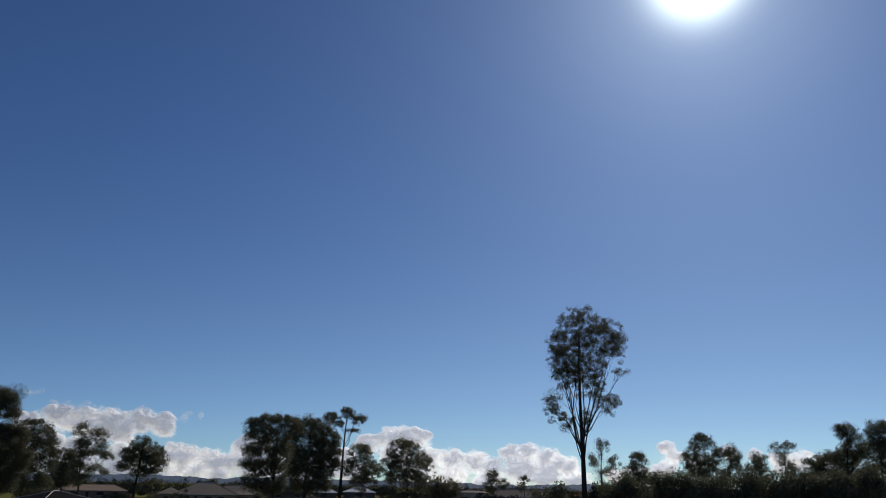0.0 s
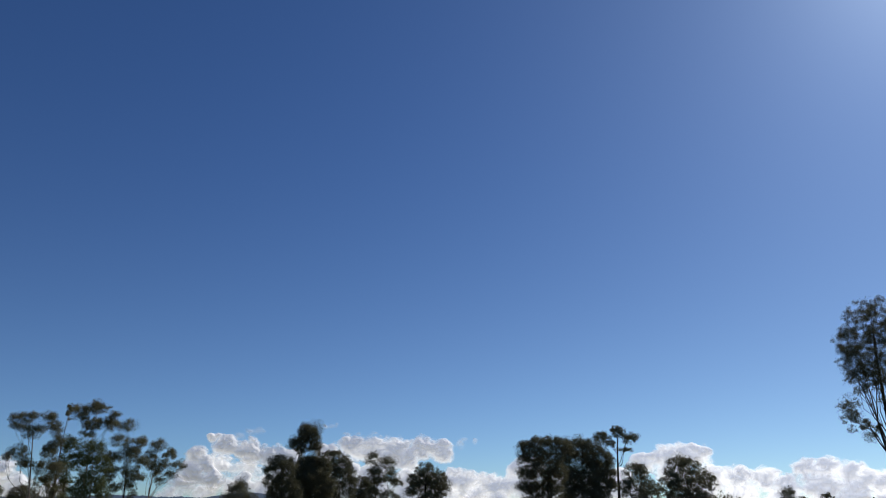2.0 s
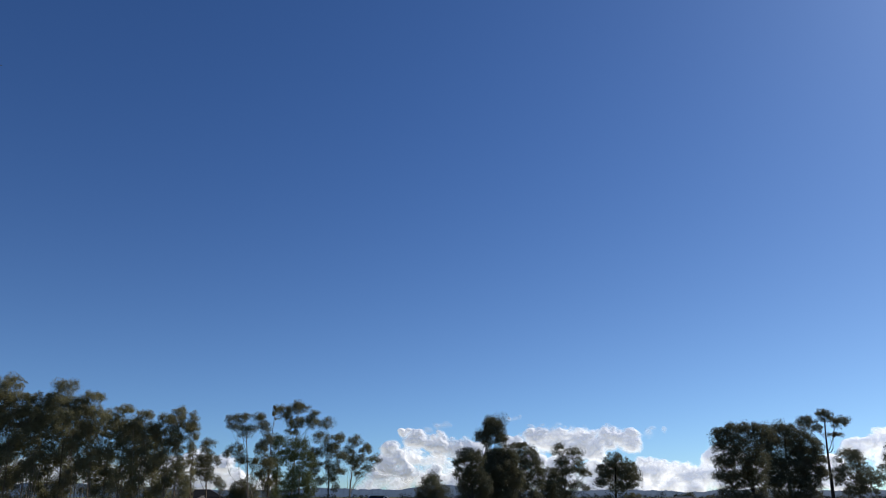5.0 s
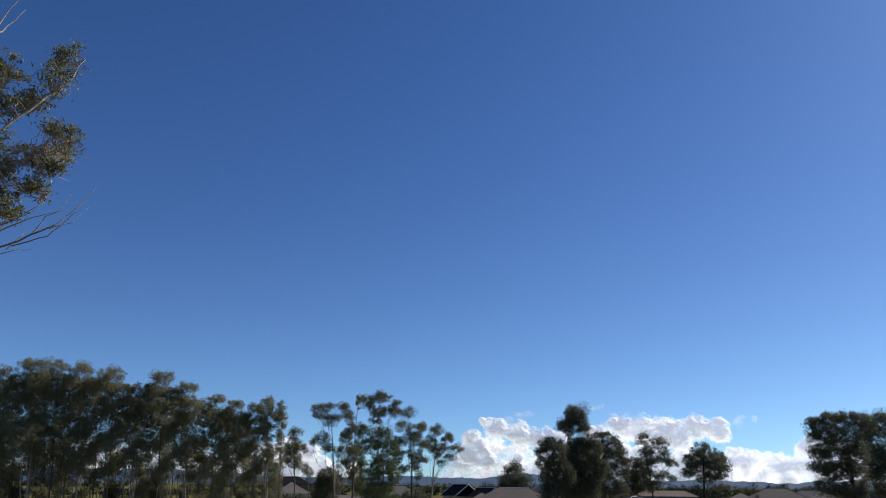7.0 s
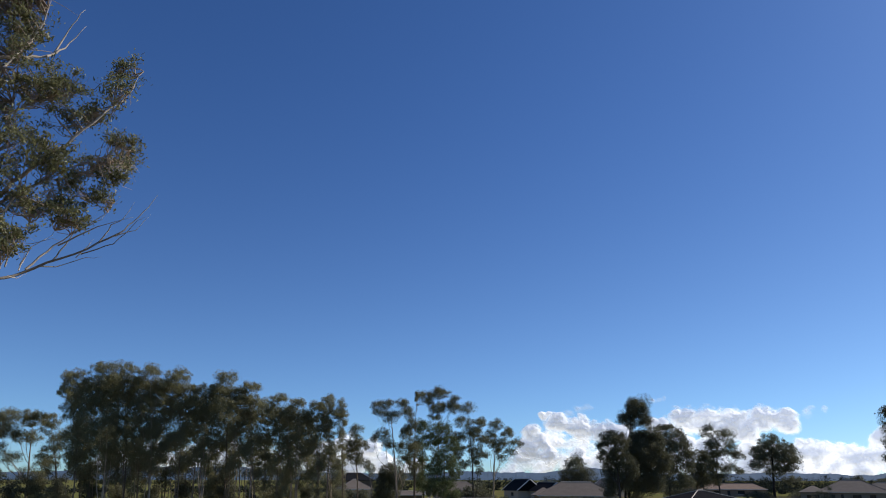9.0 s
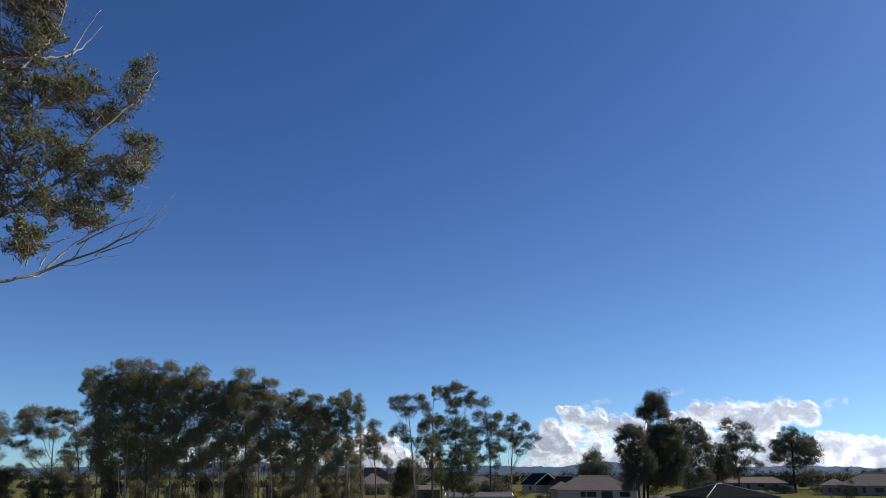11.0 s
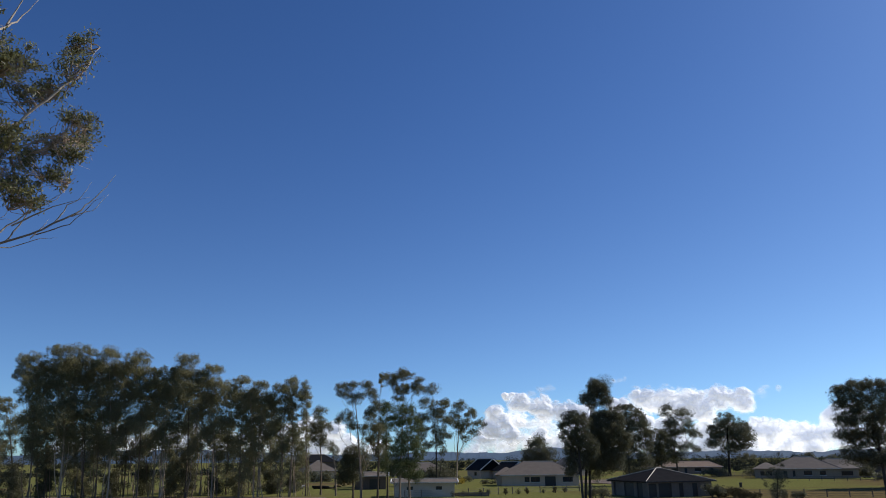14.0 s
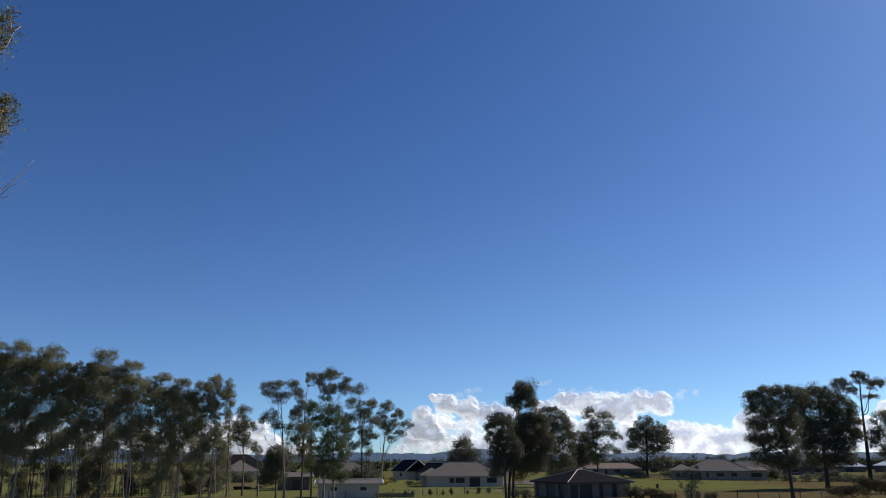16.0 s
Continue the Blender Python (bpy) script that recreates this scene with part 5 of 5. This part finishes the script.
gum_tree("slender leafy sapling beneath taller grove trees", -52.67, 176, [(-1.0, 11.6, 2.2, 2.2), (0.8, 8.3, 2.0, 2.4), (-1.0, 5.6, 1.8, 1.9), (0.4, 2.4, 1.9, 1.6)], cover=2.2, trunk=0.1, fork=0.4, stems=2)
for k in range(15):
    rn = random.Random(400 + k)
    az = -77.5 + k * 1.75 + rn.uniform(-0.6, 0.6)
    h = rn.uniform(4.5, 9.5) if az < -60 else rn.uniform(2.5, 6.0)
    gum_tree("low leafy understorey sapling beneath grove trees", az, rn.uniform(150, 166), [(rn.uniform(-0.6, 0.6), h * 0.86, 1.5, h * 0.16), (rn.uniform(-1.3, 0), h * 0.58, 1.9, h * 0.2), (rn.uniform(0, 1.4), h * 0.4, 1.9, h * 0.2), (0, h * 0.18, 2.0, h * 0.15)], cover=2.2, trunk=0.09, fork=0.2, stems=3, leaf=LEAF_DARK if k % 3 else LEAF)
gum_tree("open spreading eucalyptus tree beside a grove", -72.9, 165, [(-4.6, 17.2, 3.6, 1.7), (-1.0, 17.3, 2.3, 1.7), (-5.8, 14.8, 2.8, 1.4), (-1.5, 13.8, 2.8, 1.3), (-6.0, 11.9, 1.8, 0.8), (-3.6, 10.1, 2.3, 1.1), (-5.6, 6.8, 3.0, 1.5), (0.3, 6.0, 2.8, 2.3)], cover=2.5)
gum_tree("open eucalyptus tree with fine foliage", -71.17, 172, [(-3.0, 17.1, 2.4, 1.6), (-1.1, 13.6, 2.1, 2.0), (-2.6, 9.6, 2.4, 2.9)], cover=2.1)
gum_tree("open spreading eucalyptus tree beside a grove", -76.08, 165, [(-3.1, 16.2, 3.6, 1.8), (-0.9, 13.2, 3.0, 1.8), (-2.2, 9.6, 3.6, 2.0), (0.6, 6.1, 3.0, 1.8)], cover=2.4)

for az, d, r, h, leaf, text in ((-41.0, 205, 3.0, 1.3, LEAF_YELLOW, "rounded yellow-green garden shrub"), (-38.6, 205, 2.4, 0.9, LEAF_DARK, "low green garden hedge"),
                                (-40.6, 222, 3.4, 1.5, LEAF_DARK, "dark shrub beside a house"), (-42.4, 215, 5.0, 2.6, LEAF_DARK, "dark shrub beside a house"),
                                (-21.6, 136, 2.2, 1.4, LEAF_HEDGE, "low garden shrub beside a dark house"), (-20.4, 132, 1.9, 0.9, LEAF_HEDGE, "low garden shrub beside a dark house"),
                                (-22.5, 134, 1.7, 1.9, LEAF_DARK, "upright garden shrub beside a dark house"), (-18.4, 134, 1.2, 0.9, LEAF_DARK, "low round shrub on the grass"), (-17.2, 134, 1.2, 0.9, LEAF_DARK, "low round shrub on the grass"),
                                (-30.6, 128, 1.8, 1.7, LEAF_DARK, "dark shrub beside a charcoal-roofed house"), (-55.2, 178, 2.2, 1.2, LEAF_DARK, "dark shrub near a grove"),
                                (-6.4, 165, 4.5, 2.4, LEAF_HEDGE, "dense dark shrub beneath a thin tree"), (-8.8, 150, 3.2, 1.4, LEAF_HEDGE, "dense dark shrub beneath trees"),
                                (-22.4, 270, 4.0, 2.2, LEAF_DARK, "dark hedge near a round tree"), (-11.6, 236, 4.0, 1.8, LEAF_DARK, "dark shrub along a paddock fence"), (-9.6, 244, 4.0, 2.2, LEAF_DARK, "dark shrub along a paddock fence"),
                                (-7.9, 238, 3.6, 1.6, LEAF_DARK, "dark shrub along a paddock fence"), (-5.9, 246, 4.0, 2.4, LEAF_DARK, "dark shrub along a paddock fence"), (-13.4, 262, 4.0, 3.2, LEAF_DARK, "dark shrub beside a house"), (-19.6, 276, 3.6, 3.0, LEAF_DARK, "dark shrub beside a house")):
    shrub(text, az, d, [(-0.5 * r, h * 0.55, r * 0.7, h * 0.55), (0.5 * r, h * 0.6, r * 0.7, h * 0.5)], 4.0 if leaf is LEAF_HEDGE else 3.0, leaf, fine=0.6)


fence_a, fence_b = place(-46.0, 134), place(-31.0, 160)
for k in range(10):
    rn = random.Random(900 + k)
    p = fence_a.lerp(fence_b, 0.27 + 0.065 * k + rn.uniform(-0.015, 0.015)) * 0.985
    h = rn.uniform(0.6, 1.15)
    shrub("small young shrub planted along a paddock fence", math.degrees(math.atan2(p.x, p.y)), math.hypot(p.x, p.y), [(0, h * 0.5, 0.4, h * 0.5)], 3.0, LEAF_DARK if k % 2 else LEAF_HEDGE, fine=0.5)


def far_woods(label, spans, seed):
    """A ragged belt of distant trees: clusters of crowns of many sizes with open ground between."""
    g = np.random.default_rng(seed)
    pts = []
    for k, (a0, a1, d, hgt, gap) in enumerate(spans):
        az = a0
        while az < a1:
            thick = float(lattice(np.array([az * 0.45]), np.array([d * 0.01 + 0.5]), seed)[0])
            r = g.uniform(1.3, 3.6)
            if thick > gap:
                p = place(az, d + g.uniform(-22, 22))
                h = hgt * g.uniform(0.4, 1.2) * (0.75 + 0.5 * thick)
                pts.append(tuft_points(g, (p.x, p.y, h * 0.6), (r, r, h * 0.42), 2.0, 0.003 * d))
                pts.append(tuft_points(g, (p.x, p.y, h * 0.25), (r * 0.9, r * 0.9, h * 0.25), 1.6, 0.003 * d))
            az += math.degrees(r * g.uniform(0.5, 1.5) / d)
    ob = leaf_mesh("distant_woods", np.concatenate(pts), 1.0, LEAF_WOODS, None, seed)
    tagged(ob, label, "woods", kind="stuff")


far_woods("belt of distant dark trees behind the houses", [(-85, -46, 390, 3.6, -0.25), (-48, -30, 420, 6.4, -0.3), (-30, -6, 430, 6.5, -0.9), (-6, 14, 420, 7.0, -0.5), (-46, -9.5, 395, 3.6, -0.2), (-46, -41, 300, 4.0, -0.6), (-31, -27, 300, 4.5, -0.2), (-22.3, -20, 330, 4.5, -0.2), (-4, 12, 330, 4.0, -0.5), (-52, 14, 540, 7.5, -2), (-90, 14, 900, 9.0, -0.6)], 5)
far_woods("dense bushland behind the nearer trees", [(11, 40, 150, 7.0, -2), (11, 40, 180, 8.0, -2), (14, 40, 125, 5.0, -2)], 6)


# ---- the near eucalyptus whose boughs reach over the lookout's edge ----
def near_gum(az=-86.0, d=18.0):
    ob = thing("gum_tree", az, d, "near eucalyptus tree with pale boughs and hanging olive leaves", "tree")
    z0 = ob.matrix_world.translation.z
    rng, g = random.Random(77), np.random.default_rng(77)
    trunk = [(0.1 * math.sin(i * 0.9), 0.1 * math.cos(i * 1.3), -0.1 + i * 1.45) for i in range(11)]
    link_mesh("trunk", *tube(trunk, [0.36 * (1 - 0.07 * i) for i in range(11)], 12), BARK_SILVER, ob, smooth=True)
    skeleton = [Vector(p) for p in trunk[5:]]

    def limb(r0, *pts, start=None):
        p = ([Vector(start)] if start else []) + [Vector((u, 0.35 * math.sin(u * 1.7 + r0 * 40), z - z0)) for u, z in pts]
        way = []
        for a, b in zip(p, p[1:]):
            for k in range(4):
                way.append(a.lerp(b, k / 4) + Vector((rng.uniform(-1, 1), rng.uniform(-1, 1), rng.uniform(-1, 1))) * (0.012 + 0.25 * r0))
        way.append(p[-1])
        n = len(way) - 1
        link_mesh("limb", *tube(way, [r0 * 0.86 * (1 - 0.9 * k / n) for k in range(n + 1)], 7), BARK_SILVER, ob, smooth=True)
        skeleton.extend(way)

    limb(0.052, (2.8, 10.6), (3.4, 10.9), (4.4, 11.5), (5.2, 12.1), (5.6, 12.6), (6.1, 13.4), start=(0, 0, 5.2))
    limb(0.02, (4.9, 11.9), (5.1, 12.35), (5.35, 12.6), (5.5, 13.0))
    limb(0.017, (5.2, 12.1), (5.6, 12.3), (5.9, 12.75))
    limb(0.02, (3.7, 11.1), (4.1, 11.2), (4.7, 11.5), (5.0, 11.55))
    limb(0.017, (3.3, 10.9), (3.5, 11.5), (3.9, 11.9), (4.1, 12.5))
    limb(0.016, (4.5, 12.2), (4.9, 12.5), (5.1, 12.95))
    limb(0.032, (3.5, 11.0), (4.0, 11.7), (4.6, 12.3), (5.0, 12.7))
    limb(0.025, (4.1, 11.7), (4.8, 12.3), (5.5, 12.6))
    limb(0.06, (2.5, 12.1), (3.1, 12.8), (3.8, 13.5), (4.7, 14.0), start=(0, 0, 6.2))
    limb(0.075, (2.7, 12.6), (3.2, 13.4), (3.8, 14.1), (4.4, 15.0), (4.9, 15.6), (5.3, 16.6), start=(0, 0, 6.9))
    limb(0.055, (2.7, 16.1), (3.3, 16.5), (3.5, 17.3), (3.8, 18.0), start=(1.5, 0, 11.0))
    limb(0.04, (3.1, 16.3), (3.5, 16.8), (3.9, 17.6))
    limb(0.07, (2.4, 13.1), (2.6, 14.2), (2.6, 15.6), (2.6, 17.3), start=(0, 0, 7.5))
    limb(0.018, (4.5, 11.5), (4.7, 11.8), (4.8, 12.0))
    limb(0.016, (3.1, 10.7), (3.3, 10.7), (3.5, 10.9))
    limb(0.015, (2.9, 10.8), (3.0, 11.2))
    limb(0.015, (3.3, 11.0), (3.4, 11.4))
    limb(0.022, (4.0, 11.3), (4.3, 11.9), (4.5, 12.6), (4.6, 13.0))
    limb(0.018, (4.6, 11.6), (5.2, 11.9), (5.6, 12.5), (5.8, 12.7))
    limb(0.022, (3.0, 10.9), (3.2, 11.7), (3.6, 12.4), (3.7, 13.0))
    limb(0.03, (2.6, 11.6), (3.0, 12.6), (3.6, 13.2), (4.4, 13.6), (5.2, 14.3))
    limb(0.03, (2.5, 14.3), (3.0, 15.0), (3.7, 15.5), (4.3, 15.9), (4.8, 16.5))
    limb(0.03, (2.2, 15.4), (2.6, 16.2), (2.9, 17.0), (3.0, 18.0))
    outer = [(4.9, 16.8, 0.2, 0.2), (4.7, 16.0, 0.3, 0.3), (4.4, 15.4, 0.25, 0.2), (3.6, 16.1, 0.4, 0.2), (3.3, 15.4, 0.5, 0.3), (3.8, 15.1, 0.4, 0.2), (2.7, 15.6, 0.5, 0.3),
             (2.4, 16.5, 0.5, 0.4), (2.7, 17.0, 0.3, 0.2), (2.6, 14.2, 0.5, 0.3), (3.4, 14.0, 0.4, 0.2), (2.6, 13.4, 0.4, 0.3)]
    lower = [(4.9, 14.4, 0.3, 0.12), (5.35, 14.2, 0.2, 0.25), (4.5, 13.9, 0.4, 0.2), (4.9, 13.6, 0.3, 0.2), (4.2, 13.2, 0.3, 0.25), (3.5, 13.4, 0.4, 0.2), (4.8, 13.0, 0.2, 0.15),
             (3.8, 12.8, 0.4, 0.25), (4.1, 12.3, 0.4, 0.17), (3.2, 12.4, 0.5, 0.25), (3.0, 11.6, 0.4, 0.25), (2.8, 11.3, 0.25, 0.15)]
    inner = [(1.8, 15.0, 0.7, 0.6), (1.7, 13.5, 0.7, 0.6), (2.1, 12.3, 0.6, 0.4), (1.3, 16.1, 0.8, 0.6), (1.9, 17.4, 0.6, 0.4), (1.2, 17.9, 1.0, 0.7), (2.1, 18.5, 0.7, 0.6), (0.8, 14.9, 0.7, 0.7),
             (0.6, 16.6, 0.8, 0.7), (1.0, 12.7, 0.7, 0.6), (0.8, 19.4, 1.0, 0.7), (-0.1, 17.6, 0.8, 0.7), (-0.6, 15.3, 0.8, 0.7), (-0.4, 13.6, 0.8, 0.6)]
    outer = [(u, z - 0.22, ru, rz) for u, z, ru, rz in outer]
    for kind, group in (("upper_foliage", outer), ("lower_foliage", lower), ("inner_foliage", inner)):
        spots, tv, tf = [], [], []
        for u, z, ru, rz in group:
            c = Vector((u, rng.uniform(-0.5, 0.5), z - z0))
            near = sorted(skeleton, key=lambda q: (q - c).length + 0.4 * max(0, q.z - c.z))[:5]
            for _ in range(int(9 + 34 * ru * rz + 18 * ru)):
                e = c + Vector((rng.gauss(0, 0.62) * ru, rng.gauss(0, 0.6) * max(ru, 0.4), rng.gauss(0.1, 0.75) * rz))
                root = rng.choice(near)
                if (root - e).length > 1.7:
                    e = root.lerp(e, 1.7 / (root - e).length)
                w0 = rng.uniform(0.009, 0.02)
                v, f = tube(bend(root, e, rng, 5, 0.16, 0.05), [w0, w0 * 0.85, w0 * 0.7, w0 * 0.55, w0 * 0.4, w0 * 0.25], 4)
                tf += [tuple(q + len(tv) for q in w) for w in f]
                tv += v
                m = rng.randint(24, 70)
                spread = rng.uniform(0.06, 0.14)
                spots.append(np.array(e) + g.normal(size=(m, 3)) * np.array([spread, spread, spread * 0.62]))
            for _ in range(int(14 + 22 * ru)):
                root = rng.choice(near)
                e = c + Vector((rng.gauss(0, 0.8) * ru, rng.gauss(0, 0.6) * max(ru, 0.4), rng.gauss(0.0, 0.9) * rz))
                v, f = tube(bend(root, root.lerp(e, min(1.0, 1.4 / max(0.1, (root - e).length))), rng, 4, 0.2, 0.05), [0.008, 0.007, 0.006, 0.004, 0.003], 3)
                tf += [tuple(q + len(tv) for q in w) for w in f]
                tv += v
        tagged(link_mesh("twig_spray", tv, tf, BARK_PALE, ob), kind="stuff")
        leaf_mesh(kind, np.concatenate(spots), 0.1, LEAF_NEAR, ob, len(group) + 5, 0.4, 0.8)


near_gum()


# ---- fences ----
def fence(label, a, b, step=3.2, post_h=1.25, rails=0, wires=4):
    pa, pb = place(*a), place(*b)
    run = (pb - pa).length
    n = max(2, int(run / step))
    ob = new("fence")
    ob.matrix_world = Matrix.Translation((pa.x, pa.y, 0)) @ Matrix.Rotation(math.atan2(pb.y - pa.y, pb.x - pa.x), 4, "Z")
    tagged(ob, label, "fence", "paddock fences")
    rng = random.Random(int(run * 10))
    me = None
    for i in range(n + 1):
        if me is None:
            bm = bmesh.new()
            add_box(bm, -0.07, 0.07, -0.07, 0.07, -0.15, post_h)
            bmesh.ops.bevel(bm, geom=bm.edges[:], offset=0.02, segments=1, affect="EDGES")
            p = part("post", bm, TIMBER, ob)
            me = p.data
        else:
            p = new("post", me)
            p.parent = ob
        p.matrix_local = Matrix.Translation((run * i / n, 0, rng.uniform(-0.05, 0.05))) @ Matrix.Rotation(rng.uniform(-0.03, 0.03), 4, "Y")
    for k in range(rails):
        z = post_h * (0.35 + 0.5 * k / max(1, rails - 1))
        box_part("rail", TIMBER, ob, 0, run, -0.13, -0.075, z, z + 0.14)
    for k in range(wires):
        z = post_h * (0.2 + 0.72 * k / max(1, wires - 1))
        v, f = tube([(0, -0.08, z), (run / 2, -0.08, z - 0.03), (run, -0.08, z)], [0.012] * 3, 4)
        link_mesh("wire", v, f, WIRE, ob)


fence("post-and-wire paddock fence with dark timber posts", (-46.0, 134), (-31.0, 160))
fence("post-and-wire paddock fence with dark timber posts", (-22.4, 138), (-9.0, 146))
fence("weathered timber rail fence near a round tree", (-22.6, 268), (-19.6, 262), 2.4, 1.5, 3, 0)
fence("post-and-rail fence along a far paddock", (-19.4, 232), (-4.0, 222), 3.0, 1.3, 2, 0)
fence("post-and-wire fence beyond the grove", (-70.0, 230), (-49.0, 215), 3.5, 1.2, 0, 4)


# ---- small things on the grass ----
def car(label, az, d, paint, turn=0.0):
    """A parked hatchback: lofted body, glazed cabin, four wheels."""
    ob = thing("car", az, d, label, "car", "", turn)
    bm = bmesh.new()
    add_box(bm, -2.1, 2.1, -0.85, 0.85, 0.3, 0.85)
    bmesh.ops.bevel(bm, geom=bm.edges[:], offset=0.16, segments=3, affect="EDGES")
    part("body", bm, paint, ob, smooth=True)
    bm = bmesh.new()
    lo = [bm.verts.new(c) for c in ((-1.7, -0.75, 0.84), (1.1, -0.75, 0.84), (1.1, 0.75, 0.84), (-1.7, 0.75, 0.84))]
    hi = [bm.verts.new(c) for c in ((-1.3, -0.62, 1.42), (0.35, -0.62, 1.42), (0.35, 0.62, 1.42), (-1.3, 0.62, 1.42))]
    bm.faces.new(hi)
    for i in range(4):
        j = (i + 1) % 4
        bm.faces.new((lo[i], lo[j], hi[j], hi[i]))
    bmesh.ops.bevel(bm, geom=bm.edges[:], offset=0.05, segments=2, affect="EDGES")
    part("cabin_glass", bm, GLASS, ob, "dark tinted windows")
    bm = bmesh.new()
    add_box(bm, -1.32, 0.36, -0.63, 0.63, 1.415, 1.46)
    bmesh.ops.bevel(bm, geom=bm.edges[:], offset=0.02, segments=2, affect="EDGES")
    part("roof", bm, paint, ob)
    for x in (-1.35, 1.3):
        for y in (-0.78, 0.78):
            v, f = tube([(x, y - 0.1, 0.31), (x, y + 0.1, 0.31)], [0.31, 0.31], 18)
            w = link_mesh("wheel", v, f + [tuple(range(17, -1, -1))], FRAME, ob, "black tyre", True)
            v, f = tube([(x, y - 0.115, 0.31), (x, y + 0.115, 0.31)], [0.18, 0.18], 12)
            link_mesh("rim", v, f + [tuple(range(11, -1, -1))], METAL, w)


car("dark hatchback parked on the grass behind a grove", -52.7, 187, FRAME, 12)


def log_pile(label, az, d):
    ob = thing("log_pile", az, d, label, "logs")
    rng = random.Random(9)
    for i in range(9):
        x, y, z = rng.uniform(-2.4, 2.4), rng.uniform(-0.6, 0.6), 0.2 + (0.32 if i > 5 else 0)
        n = rng.uniform(0.8, 1.8)
        v, f = tube([(x - n, y, z), (x, y + rng.uniform(-0.2, 0.2), z + 0.05), (x + n, y + rng.uniform(-0.3, 0.3), z)], [0.22, 0.2, 0.15], 8)
        link_mesh("log", v, f + [tuple(range(7, -1, -1))], BARK_DARK, ob, smooth=True)


log_pile("heap of dark fallen logs on the grass", -50.3, 182)


def garden_wall(label, az, d, w):
    """A low wall of stacked dark sleepers with upright posts."""
    ob = thing("garden_wall", az, d, label, "wall")
    for k in range(3):
        bm = bmesh.new()
        add_box(bm, -w / 2, w / 2, -0.06, 0.06, 0.02 + k * 0.22, 0.22 + k * 0.22)
        bmesh.ops.bevel(bm, geom=bm.edges[:], offset=0.015, segments=1, affect="EDGES")
        part("sleeper", bm, TIMBER, ob)
    for i in range(6):
        x = -w / 2 + 0.1 + i * (w - 0.2) / 5
        box_part("post", TIMBER, ob, x - 0.06, x + 0.06, -0.19, -0.063, -0.1, 0.85, "", 0.015)


garden_wall("low dark timber garden wall beside a pale shed", -39.9, 139, 6.8)


def wheelie_bin(label, az, d):
    ob = thing("bin", az, d, label, "bin")
    bm = bmesh.new()
    add_box(bm, -0.3, 0.3, -0.35, 0.35, 0.06, 0.98)
    for v in bm.verts:
        if v.co.z < 0.5:
            v.co.x *= 0.8
            v.co.y *= 0.8
    bmesh.ops.bevel(bm, geom=bm.edges[:], offset=0.04, segments=2, affect="EDGES")
    part("body", bm, FRAME, ob)
    box_part("lid", FRAME, ob, -0.33, 0.33, -0.4, 0.38, 0.985, 1.06, "", 0.03)
    for x in (-0.26, 0.26):
        v, f = tube([(x - 0.04, 0.3, 0.1), (x + 0.04, 0.3, 0.1)], [0.1, 0.1], 12)
        link_mesh("wheel", v, f + [tuple(range(11, -1, -1))], DOOR, ob)


wheelie_bin("dark upright bin standing on the paddock", -20.8, 178)


def bare_sapling(label, az, d, h):
    ob = thing("bare_sapling", az, d, label, "tree")
    rng = random.Random(31)
    way = bend((0, 0, -0.1), (0.1, 0, h), rng, 8, 0.04, 0)
    link_mesh("trunk", *tube(way, [0.09 * (1 - 0.1 * i) for i in range(9)], 7), BARK_PALE, ob, smooth=True)
    for k, (x, z) in enumerate(((1.0, 0.72), (-0.7, 0.8), (0.8, 0.9), (0.5, 0.6), (-0.6, 0.95))):
        link_mesh("limb", *tube(bend(way[4 + k % 4], (x, rng.uniform(-0.4, 0.4), h * z + 0.6), rng, 4), [0.045, 0.04, 0.03, 0.02, 0.01], 5), BARK_PALE, ob, smooth=True)


bare_sapling("bare pale sapling with forked branches", -47.9, 112, 8.2)
bare_sapling("bare pale sapling with forked branches", -45.5, 115, 5.2)
